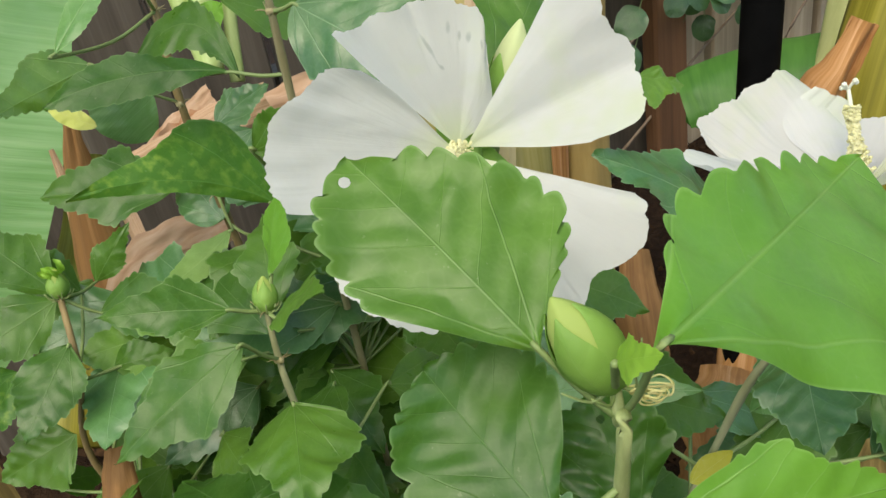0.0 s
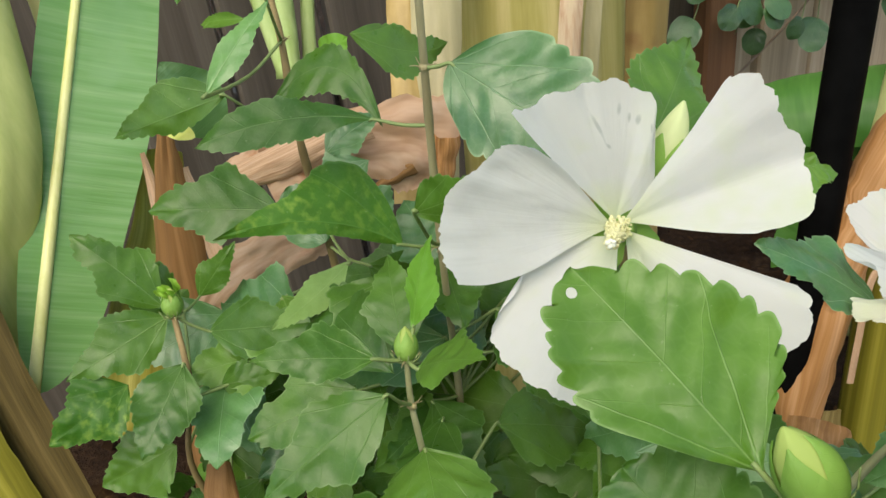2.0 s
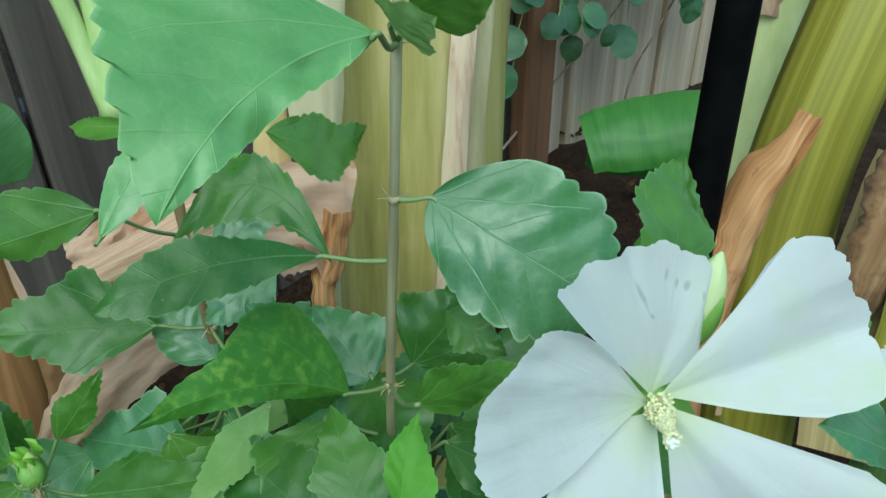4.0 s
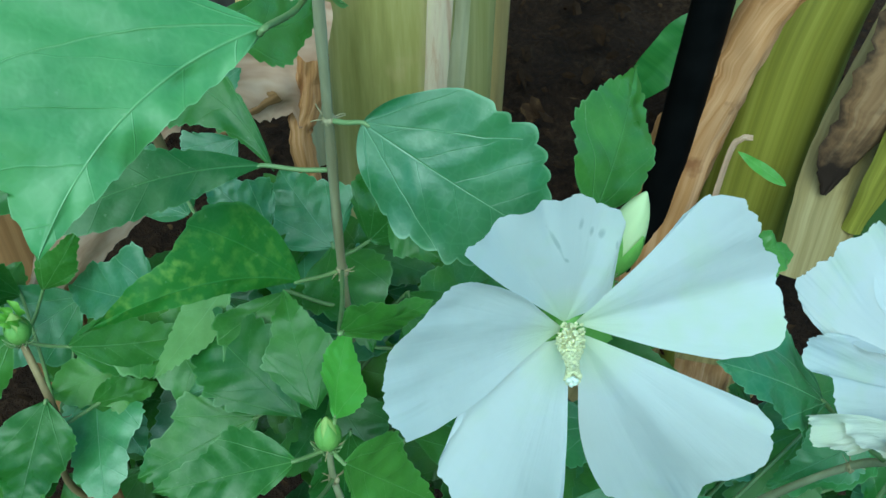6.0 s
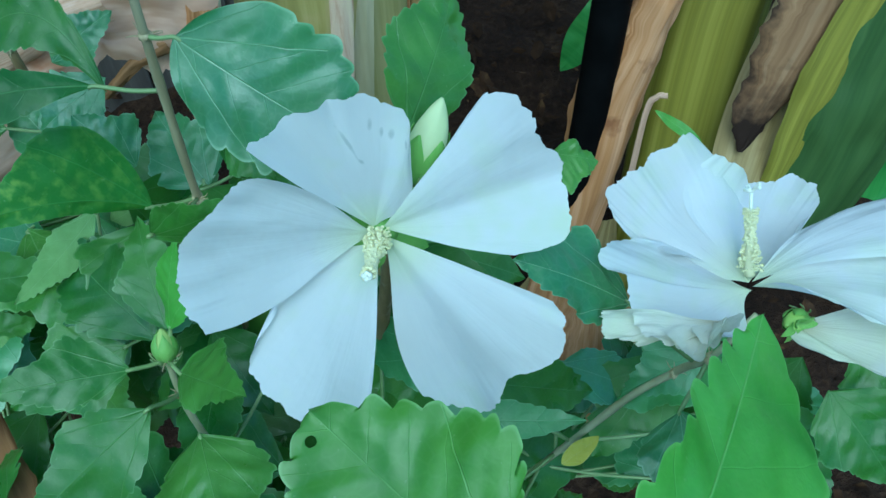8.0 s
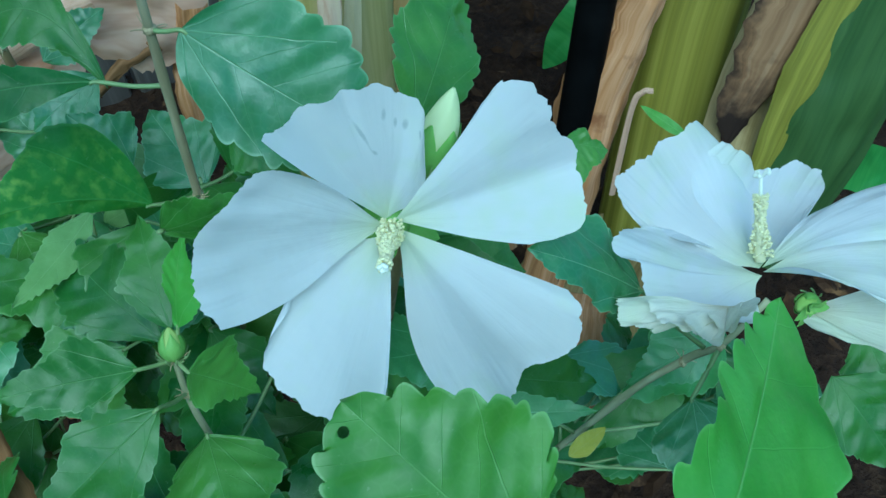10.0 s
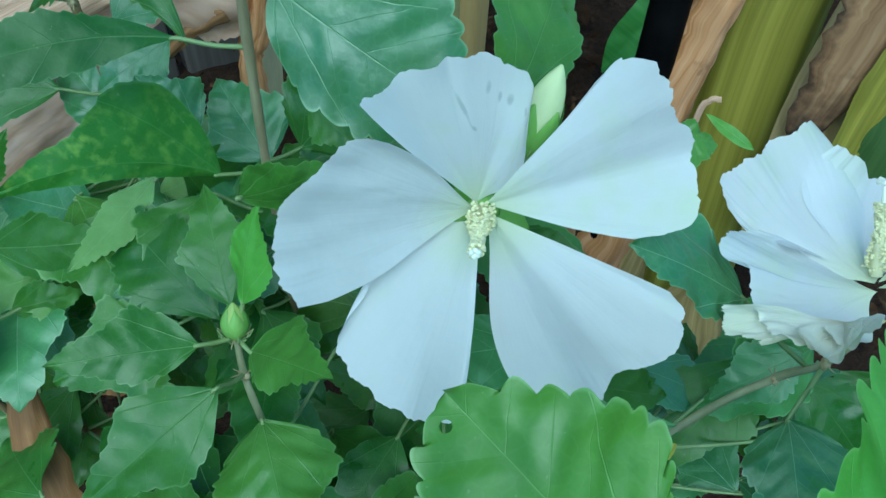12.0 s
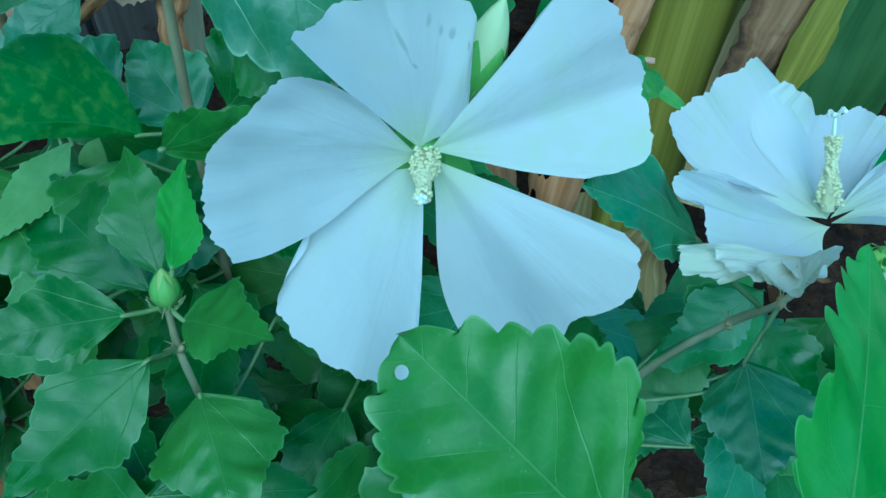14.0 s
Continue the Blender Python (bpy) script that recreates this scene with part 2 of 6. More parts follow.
# very pale lime: the brightness of a sun patch is put into this colour
SUN_PAINTED = leaf_material("sun_painted_leaf", (0.80, 0.88, 0.16), (0.90, 0.92, 0.35), (0.9, 0.9, 0.5), 0.5, through=0.4)
BUD = streaky_material("bud_green", [(0.3, (0.26, 0.42, 0.07)), (0.7, (0.40, 0.56, 0.13))], (40, 40, 40), 0.45, (30, 0.6, (0.55, 0.62, 0.18)), 0.15)
BUD_TIP = petal_material("yellow_green_bud_tip", (0.56, 0.66, 0.22), (0.36, 0.50, 0.12), 0.3)
SEPAL = leaf_material("sepal_green", (0.17, 0.34, 0.055), (0.27, 0.46, 0.10), (0.30, 0.48, 0.14), 0.5, show=0.25)
BARK = streaky_material("hibiscus_bark", [(0.3, (0.16, 0.112, 0.045)), (0.7, (0.31, 0.23, 0.10))], (90, 90, 30), 0.7, (60, 0.62, (0.34, 0.27, 0.17)), 0.5)
GREENWOOD = streaky_material("green_twig", [(0.3, (0.25, 0.22, 0.115)), (0.7, (0.43, 0.40, 0.23))], (120, 120, 14), 0.55, (40, 0.6, (0.28, 0.23, 0.13)), 0.4)
GREEN_STEM = streaky_material("green_stem", [(0.3, (0.24, 0.30, 0.10)), (0.7, (0.44, 0.50, 0.22))], (160, 160, 10), 0.5, None, 0.4)
TWIG_BARK = streaky_material("grey_twig", [(0.3, (0.25, 0.26, 0.13)), (0.7, (0.42, 0.42, 0.24))], (90, 90, 30), 0.65, (60, 0.62, (0.34, 0.31, 0.19)), 0.5)
NODE_WOOD = streaky_material("leaf_scar", [(0.3, (0.26, 0.22, 0.10)), (0.7, (0.46, 0.40, 0.22))], (300, 300, 300), 0.7, None, 0.5)
STRAW = streaky_material("straw_stipule", [(0.3, (0.50, 0.46, 0.16)), (0.7, (0.68, 0.64, 0.30))], (300, 300, 300), 0.6, None, 0.2)
STALK = streaky_material("pale_green_stalk", [(0.3, (0.30, 0.44, 0.13)), (0.7, (0.48, 0.60, 0.26))], (90, 90, 3), 0.4, None, 0.2)
PETIOLE = streaky_material("petiole", [(0.3, (0.15, 0.22, 0.07)), (0.7, (0.24, 0.32, 0.12))], (60, 60, 60), 0.5)
BANANA = streaky_material("banana_sheath", [(0.28, (0.125, 0.118, 0.014)), (0.5, (0.24, 0.222, 0.028)), (0.75, (0.40, 0.365, 0.068))], (8, 0.6, 1), 0.5, (11, 0.64, (0.20, 0.115, 0.03)), 0.25, 0, 0.3, "UV", 4)
BANANA_TAN = streaky_material("tan_banana_sheath", [(0.25, (0.204, 0.186, 0.042)), (0.5, (0.360, 0.318, 0.096)), (0.8, (0.552, 0.468, 0.216))], (80, 80, 1.6), 0.5, (9, 0.60, (0.552, 0.396, 0.192)), 0.3)
BANANA_PALE = streaky_material("pale_banana_sheath", [(0.25, (0.36, 0.35, 0.10)), (0.7, (0.60, 0.56, 0.24))], (70, 70, 2.2), 0.45, (8, 0.62, (0.50, 0.38, 0.19)), 0.25)
CREAM_SHEATH = streaky_material("cream_sheath", [(0.25, (0.320, 0.288, 0.136)), (0.7, (0.496, 0.440, 0.264))], (70, 70, 2.0), 0.5, (9, 0.62, (0.416, 0.288, 0.128)), 0.25)
SHOOT = streaky_material("pale_green_shoot", [(0.25, (0.48, 0.54, 0.20)), (0.7, (0.70, 0.74, 0.36))], (50, 50, 2.0), 0.45, (12, 0.64, (0.40, 0.30, 0.16)), 0.25)
YELLOW_STEM = streaky_material("yellow_tan_stem", [(0.25, (0.29, 0.195, 0.06)), (0.7, (0.47, 0.34, 0.13))], (60, 60, 2.0), 0.5, (10, 0.58, (0.27, 0.145, 0.055)), 0.25)
BANANA_FRESH = streaky_material("fresh_banana_sheath", [(0.25, (0.26, 0.33, 0.09)), (0.7, (0.46, 0.50, 0.19))], (50, 50, 2.0), 0.45, (9, 0.62, (0.42, 0.34, 0.14)), 0.2)
BANANA_PINK = streaky_material("pink_streaked_sheath", [(0.3, (0.40, 0.22, 0.12)), (0.5, (0.55, 0.42, 0.28)), (0.7, (0.60, 0.50, 0.30))], (160, 160, 1.5), 0.55, None, 0.25)
BANANA_LEAF = streaky_material("banana_leaf", [(0.22, (0.135, 0.335, 0.082)), (0.5, (0.185, 0.41, 0.12)), (0.82, (0.30, 0.53, 0.22))], (3.0, 64, 1), 0.34, (9, 0.6, (0.22, 0.45, 0.17)), 0.22, 0.35, 0.6, "UV", 3)
BANANA_GREEN = streaky_material("deep_green_banana_leaf", [(0.3, (0.052, 0.190, 0.032)), (0.7, (0.109, 0.299, 0.057))], (1.0, 14, 1), 0.4, None, 0.2, 0.25, 0.45, "UV", 3)
# yellow midrib, its colour made paler to carry the sun on it
BANANA_RIB = streaky_material("banana_midrib", [(0.3, (0.56, 0.60, 0.18)), (0.7, (0.76, 0.76, 0.36))], (70, 70, 3), 0.35)
DRY = streaky_material("dry_banana_leaf", [(0.25, (0.426, 0.246, 0.134)), (0.5, (0.627, 0.426, 0.280)), (0.8, (0.784, 0.605, 0.470))], (26, 2.0, 1), 0.75, (26, 0.66, (0.403, 0.213, 0.112)), 0.35, 0.25, 0.2, "UV")
DRY_ORANGE = streaky_material("orange_dry_leaf", [(0.24, (0.19, 0.075, 0.026)), (0.5, (0.48, 0.235, 0.085)), (0.74, (0.76, 0.46, 0.25))], (9, 1.2, 1), 0.65, (30, 0.64, (0.28, 0.12, 0.045)), 0.4, 0.15, 0.3, "UV", 4)
DRY_RED = streaky_material("rusty_dry_sheath", [(0.22, (0.111, 0.053, 0.020)), (0.5, (0.238, 0.123, 0.044)), (0.80, (0.374, 0.221, 0.093))], (6, 0.8, 1), 0.7, (16, 0.56, (0.145, 0.076, 0.027)), 0.3, 0.1, 0.25, "UV", 4)
PAPER = streaky_material("papery_dead_leaf", [(0.25, (0.358, 0.202, 0.112)), (0.5, (0.560, 0.370, 0.246)), (0.8, (0.717, 0.538, 0.403))], (4, 2.5, 1), 0.8, (30, 0.58, (0.370, 0.168, 0.078)), 0.4, 0.3, 0.2, "UV", 3)
GREEN_SHEATH = streaky_material("dark_green_sheath", [(0.3, (0.025, 0.058, 0.012)), (0.7, (0.07, 0.12, 0.03))], (9, 1.0, 1), 0.5, (12, 0.62, (0.17, 0.20, 0.06)), 0.2, 0, 0.3, "UV")
OLIVE_BROWN = streaky_material("olive_brown_sheath", [(0.25, (0.055, 0.040, 0.015)), (0.55, (0.13, 0.095, 0.03)), (0.8, (0.22, 0.16, 0.06))], (12, 1.2, 1), 0.6, (16, 0.6, (0.17, 0.08, 0.03)), 0.4, 0, 0.3, "UV")
TAN_SHEATH = streaky_material("tan_dry_sheath", [(0.27, (0.107, 0.078, 0.023)), (0.5, (0.238, 0.176, 0.061)), (0.76, (0.377, 0.295, 0.131))], (11, 0.8, 1), 0.6, (14, 0.62, (0.164, 0.107, 0.041)), 0.35, 0, 0.3, "UV", 4)
# left boards: weathered grey, with their shade put into the dark colour
GREY_BOARD = streaky_material("grey_weathered_shaded_board", [(0.25, (0.049, 0.039, 0.030)), (0.55, (0.105, 0.087, 0.068)), (0.8, (0.170, 0.147, 0.118))], (60, 60, 2.0), 0.85, (7, 0.58, (0.074, 0.061, 0.048)), 0.6)
# right boards: weathered tan, made paler for the light that falls there
TAN_BOARD = streaky_material("tan_weathered_lit_board", [(0.25, (0.250, 0.188, 0.119)), (0.55, (0.425, 0.328, 0.219)), (0.8, (0.575, 0.469, 0.331))], (60, 60, 2.0), 0.85, (7, 0.6, (0.338, 0.263, 0.175)), 0.6)
BROWN_POST = streaky_material("brown_post", [(0.3, (0.09, 0.04, 0.018)), (0.7, (0.19, 0.09, 0.04))], (80, 80, 3), 0.8, None, 0.5)
VINE_WOOD = streaky_material("vine_stem", [(0.3, (0.18, 0.12, 0.08)), (0.7, (0.34, 0.26, 0.19))], (90, 90, 90), 0.8, None, 0.5)


def stake_material():
    m, n, l, b = material("black_stake", 0.7, 0.04)
    l.new(ramp(n, l, noise_tex(n, l, 60, 3), (0.3, (0.002, 0.002, 0.002)), (0.8, (0.005, 0.005, 0.005))), b.inputs["Base Color"])
    bump(n, l, b, noise_tex(n, l, 500, 2), 0.1, 0.0005)
    return m


def soil_material():
    m, n, l, b = material("soil", 0.95, 0.15)
    big, small = noise_tex(n, l, 14, 5, 0.65), noise_tex(n, l, 130, 4, 0.65)
    f = math_node(n, l, "ADD", math_node(n, l, "MULTIPLY", big, 0.5), math_node(n, l, "MULTIPLY", small, 0.5))
    col = ramp(n, l, f, (0.32, (0.009, 0.005, 0.003)), (0.52, (0.028, 0.015, 0.008)), (0.70, (0.068, 0.040, 0.020)))
    l.new(col, b.inputs["Base Color"])
    bump(n, l, b, f, 1.0, 0.02)
    return m


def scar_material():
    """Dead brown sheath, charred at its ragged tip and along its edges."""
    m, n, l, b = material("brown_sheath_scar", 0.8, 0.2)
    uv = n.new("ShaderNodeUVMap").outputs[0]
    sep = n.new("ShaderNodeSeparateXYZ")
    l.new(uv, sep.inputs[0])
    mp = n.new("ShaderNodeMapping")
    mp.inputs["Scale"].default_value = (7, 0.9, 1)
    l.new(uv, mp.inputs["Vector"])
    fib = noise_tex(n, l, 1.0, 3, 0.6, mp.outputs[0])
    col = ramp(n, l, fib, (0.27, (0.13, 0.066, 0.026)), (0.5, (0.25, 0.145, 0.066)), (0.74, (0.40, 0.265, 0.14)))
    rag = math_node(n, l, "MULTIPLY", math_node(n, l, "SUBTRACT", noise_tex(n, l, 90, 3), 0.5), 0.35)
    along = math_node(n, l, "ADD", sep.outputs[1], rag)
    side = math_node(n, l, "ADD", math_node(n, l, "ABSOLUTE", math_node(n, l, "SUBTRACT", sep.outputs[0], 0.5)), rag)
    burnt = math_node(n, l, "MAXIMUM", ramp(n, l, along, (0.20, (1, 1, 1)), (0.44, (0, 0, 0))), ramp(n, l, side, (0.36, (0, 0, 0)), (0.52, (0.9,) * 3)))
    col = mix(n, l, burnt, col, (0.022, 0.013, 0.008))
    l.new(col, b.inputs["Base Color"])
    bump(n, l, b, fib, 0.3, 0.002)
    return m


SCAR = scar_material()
STAKE, SOIL = stake_material(), soil_material()
LITTER = streaky_material("leaf_litter", [(0.3, (0.014, 0.008, 0.004)), (0.55, (0.040, 0.021, 0.010)), (0.72, (0.16, 0.09, 0.035)), (0.8, (0.30, 0.19, 0.05))], (30, 30, 30), 0.9, None, 0.3, 0, 0.1)


def plaster_material():
    m, n, l, b = material("added_wall", 0.9, 0.2)
    l.new(ramp(n, l, noise_tex(n, l, 5, 5), (0.3, (0.36, 0.33, 0.29)), (0.7, (0.46, 0.43, 0.38))), b.inputs["Base Color"])
    bump(n, l, b, noise_tex(n, l, 220, 3), 0.3, 0.003)
    return m


# ---- mesh helpers ----
def finish(name, bm, mat, parent=None, label="", smooth=True):
    me = bpy.data.meshes.new(name)
    bm.normal_update()
    for f in bm.faces:
        f.smooth = smooth
    bm.to_mesh(me)
    bm.free()
    me.materials.append(mat)
    ob = new(name, me)
    ob.parent = parent
    if label:
        ob["label"] = label
    return ob


def thing(name, label, category, group="", at=(0, 0, 0), kind=""):
    ob = new(name)
    ob.location = at
    ob.empty_display_size = 0.02
    bpy.context.view_layer.update()
    return tagged(ob, label, category, group, kind)


def settle(ob, parent, origin):
    """Hang a mesh made in world places under its parent, with its own origin."""
    o = Vector(origin)
    ob.data.transform(Matrix.Translation(-o))
    ob.parent = parent
    base = Vector((0, 0, 0))
    p = parent
    while p is not None:
        base += p.location
        p = p.parent
    ob.location = o - base
    return ob


def smooth_line(points, steps=6):
    pts = [Vector(p) for p in points]
    if len(pts) < 3:
        return [pts[0].lerp(pts[-1], i / steps) for i in range(steps + 1)]
    ext = [pts[0] * 2 - pts[1]] + pts + [pts[-1] * 2 - pts[-2]]
    out = []
    for i in range(1, len(ext) - 2):
        a, b, c, d = ext[i - 1:i + 3]
        for k in range(steps):
            t = k / steps
            out.append(0.5 * ((2 * b) + (c - a) * t + (2 * a - 5 * b + 4 * c - d) * t * t + (3 * b - a - 3 * c + d) * t ** 3))
    out.append(pts[-1])
    return out


def tube_into(bm, points, r0, r1, segs=8, steps=6, lump=0.0, seed=0, squash=1.0):
    line = smooth_line(points, steps)
    n = len(line)
    ref = Vector((0.31, 0.17, 0.93))
    rings = []
    for i, p in enumerate(line):
        d = (line[min(i + 1, n - 1)] - line[max(i - 1, 0)]).normalized()
        a = d.cross(ref if abs(d.dot(ref)) < 0.95 else Vector((1, 0, 0))).normalized()
        b = d.cross(a)
        f = i / (n - 1)
        r = r0 + (r1 - r0) * f
        r *= 1 + lump * noise.noise(p * 60 + Vector((seed, 0, 0)))
        rings.append([bm.verts.new(p + a * (math.cos(2 * math.pi * k / segs) * r) + b * (math.sin(2 * math.pi * k / segs) * r * squash)) for k in range(segs)])
    for u, v in zip(rings, rings[1:]):
        for k in range(segs):
            bm.faces.new((u[k], u[(k + 1) % segs], v[(k + 1) % segs], v[k]))
    bm.faces.new(rings[0][::-1])
    bm.faces.new(rings[-1])


def tube(name, parent, mat, points, r0, r1, segs=8, steps=6, lump=0.0, label="", squash=1.0):
    bm = bmesh.new()
    tube_into(bm, points, r0, r1, segs, steps, lump, len(points), squash)
    return settle(finish(name, bm, mat, None, label), parent, points[0])


SHAPES = {  # where the blade is widest, how full its base and its tip are, teeth a side, depth of teeth, lobes, where teeth begin
    "ovate": (0.36, 0.95, 1.00, 10, 0.042, 0.12, 0.22),
    "lobed": (0.40, 1.00, 0.90, 10, 0.044, 0.22, 0.24),
    "broad": (0.55, 1.10, 0.62, 8, 0.056, 0.05, 0.36),
    "deltoid": (0.30, 1.30, 0.88, 10, 0.052, 0.0, 0.14),
    "round": (0.45, 0.62, 0.60, 7, 0.046, 0.0, 0.34),
    "sail": (0.55, 0.85, 0.95, 12, 0.052, 0.0, 0.16),
    "lance": (0.40, 0.95, 1.0, 11, 0.042, 0.0, 0.22),
    "hump": (0.27, 0.62, 1.25, 11, 0.020, 0.13, 0.24),
    "straight": (0.45, 0.80, 0.90, 12, 0.012, 0.0, 0.20),
    "strap": (0.55, 0.55, 0.80, 0, 0.0, 0.0, 0.0),
    "back": (0.62, 1.00, 0.90, 11, 0.040, 0.0, 0.25),
    "disc": (0.40, 0.50, 0.62, 0, 0.0, 0.0, 0.0),
    "plain": (0.42, 0.70, 0.85, 0, 0.0, 0.0, 0.0),
}


def half_width(shape, y):
    peak, a, b, teeth, deep, lobes, start = SHAPES[shape]
    if y <= 0 or y >= 1:
        return 0.0
    if y < peak:
        h = math.sin(0.5 * math.pi * (y / peak) ** a)
    else:
        h = math.cos(0.5 * math.pi * ((y - peak) / (1 - peak)) ** (1 / b)) ** b
    if lobes:
        h += lobes * (math.exp(-((y - 0.44) / 0.09) ** 2) - 0.9 * math.exp(-((y - 0.65) / 0.10) ** 2)) * min(1, h * 3)
    return max(h, 0.0)


def margin(shape, ratio, n, rnd, wob):
    """Points along one margin, base to tip, in leaf lengths: (across, along) and the shift that a tooth gives there."""
    peak, a, b, teeth, deep, lobes, start = SHAPES[shape]
    ph, ph2 = rnd.uniform(0, 6), rnd.uniform(0, 6)
    dense = []
    for i in range(241):
        y = 0.5 - 0.5 * math.cos(math.pi * i / 240)
        dense.append(Vector((half_width(shape, y) * ratio * (1 + wob * (math.sin(6 * y + ph) + 0.6 * math.sin(15 * y + ph2))), y)))
    acc = [0.0]
    for p, q in zip(dense, dense[1:]):
        acc.append(acc[-1] + (q - p).length)
    # notches at uneven steps, teeth of uneven depth
    notch, deeps = [start * rnd.uniform(0.85, 1.15)], []
    for i in range(teeth):
        notch.append(notch[-1] + rnd.uniform(0.55, 1.45) * (1 - start) / teeth)
        deeps.append(deep * rnd.uniform(0.45, 1.35))
    span = notch[-1] - notch[0]
    notch = [notch[0] + (q - notch[0]) * (1 - notch[0]) / span if teeth else q for q in notch]
    out, k = [], 0
    for i in range(n + 1):
        d = acc[-1] * i / n
        while k < 239 and acc[k + 1] < d:
            k += 1
        p = dense[k].lerp(dense[k + 1], (d - acc[k]) / max(acc[k + 1] - acc[k], 1e-9))
        shift = Vector((0, 0))
        f = i / n
        if teeth and notch[0] < f < 1:
            t = (dense[min(k + 3, 240)] - dense[max(k - 2, 0)]).normalized()
            o = Vector((t.y, -t.x))
            for u, v, amp in zip(notch, notch[1:], deeps):
                if u <= f < v:
                    c = (f - u) / (v - u)
                    amp *= min(1, (v - u) * teeth / (1 - start)) * min(1, max(0.2, (1 - f) / 0.14)) * min(1, (f - notch[0]) / 0.1)
                    up = math.sin(math.pi * c ** 1.3) ** 0.7 if shape in ("broad", "round", "deltoid") else (c / 0.72) ** 0.8 if c < 0.72 else ((1 - c) / 0.28) ** 0.9
                    shift = (o * 0.9 + t * 0.25) * (amp * (up - 0.55 + 0.07 * math.sin(11 * f * teeth + ph)) * min(1.0, ratio / 0.3))
        if i in (0, n):
            p = Vector((0, p.y))
        elif p.x + shift.x < 0.002:
            shift.x = 0.0
        out.append((p.x, p.y, shift.x, shift.y))
    return out


def blade_mesh(base, tip, side, bend=0.0, shape="ovate", camber=0.06, fold=0.0, curl=0.0, wave=0.07, seed=0, ny=72, nv=7, hole=None, droop=0.0, lopsided=(1.0, 1.0), other=None):
    base, tip, side = Vector(base), Vector(tip), Vector(side)
    axis = tip - base
    length, half = axis.length, side.length / 2
    s = side.normalized()
    nrm = side.cross(axis).normalized()
    rnd = random.Random(seed)
    ph, ph2 = rnd.uniform(0, 6), rnd.uniform(0, 6)
    edges = {1: margin(shape, half / length, ny, rnd, 0.05), -1: margin(other or shape, half / length, ny, rnd, 0.05)}
    bm = bmesh.new()
    uvl = bm.loops.layers.uv.new("UVMap")
    rim = bm.verts.layers.float.new("rim")
    grid, uvs, eaten = [], {}, set()
    for i in range(ny + 1):
        row = []
        for j in range(-nv, nv + 1):
            v = abs(j) / nv
            sg = 1 if j >= 0 else -1
            ex, ey, tx, ty = edges[sg][i]
            ex *= lopsided[0 if sg > 0 else 1]
            ea = 0.5 * (edges[1][i][1] + edges[-1][i][1])
            # side veins leave the midrib below where they reach the margin
            my = ea - 0.30 * (edges[1][i][0] + edges[-1][i][0]) * math.sin(math.pi * min(1, i / ny)) ** 0.5
            my = min(max(my, 0.0), 1.0) if 0 < i < ny else float(i == ny)
            x, y = sg * (ex * v + tx * v ** 4), my + (ey - my) * v ** 0.9 + ty * v ** 4
            inside = False
            for hx, hy, r in hole or ():
                # verts inside a hole move out to its round edge
                off = Vector((x - hx, y - hy)) * length
                if off.length < r:
                    inside = True
                    off = (off if off.length > 1e-6 else Vector((1e-5, 0))).normalized() * r / length
                    x, y = hx + off.x, hy + off.y
            d = abs(x) * length
            yy = min(max(y, 0.0), 1.0)
            up = camber * 4 * yy * (1 - yy) * length - droop * y * y * length
            up += fold * d + curl * d * d / half
            up += wave * half * v ** 1.5 * (math.sin(9 * y + ph + (2.2 if sg > 0 else 0)) + 0.6 * math.sin(21 * y + ph2 + (1.3 if sg < 0 else 0)))
            # blade swells between the side veins
            up += 0.012 * half * math.sin(38 * (y - 0.6 * abs(x)) + sg) * 4 * v * (1 - v) * min(1, y * 4)
            up += 0.10 * half * noise.noise(Vector((x * 5, y * 5, seed * 1.7))) * min(1, v * 3)
            p = base + axis * y + s * (x * length + bend * length * 4 * y * (1 - y)) + nrm * up
            vert = bm.verts.new(p)
            vert[rim] = v
            uvs[vert] = (0.5 + x, y)
            if inside:
                eaten.add(vert)
            row.append(vert)
        grid.append(row)
    for i in range(ny):
        for j in range(2 * nv):
            q = (grid[i][j], grid[i + 1][j], grid[i + 1][j + 1], grid[i][j + 1])
            if all(w in eaten for w in q):
                continue
            f = bm.faces.new(q)
            for lp in f.loops:
                lp[uvl].uv = uvs[lp.vert]
    bmesh.ops.remove_doubles(bm, verts=bm.verts, dist=1e-6)
    return bm


LEAF_SEED = [0]


def leaf(parent, base, tip, side, bend=0.0, shape="ovate", mat=None, stalk=None, label="", name="leaf", **k):
    """One leaf blade from its base to its tip; side is the full width across it. stalk: where its petiole begins."""
    LEAF_SEED[0] += 1
    bm = blade_mesh(base, tip, side, bend, shape, seed=LEAF_SEED[0], **k)
    ob = settle(finish(name, bm, mat or LEAF, None, label), parent, base)
    if stalk is not None:
        b, t, q = Vector(base), Vector(tip), Vector(stalk)
        m = q.lerp(b, 0.5) + Vector((0, 0, -0.05 * (q - b).length))
        tube("petiole", ob, PETIOLE, [q, m, b, b.lerp(t, 0.04)], 0.0008, 0.0006, 6, 4)
    return ob


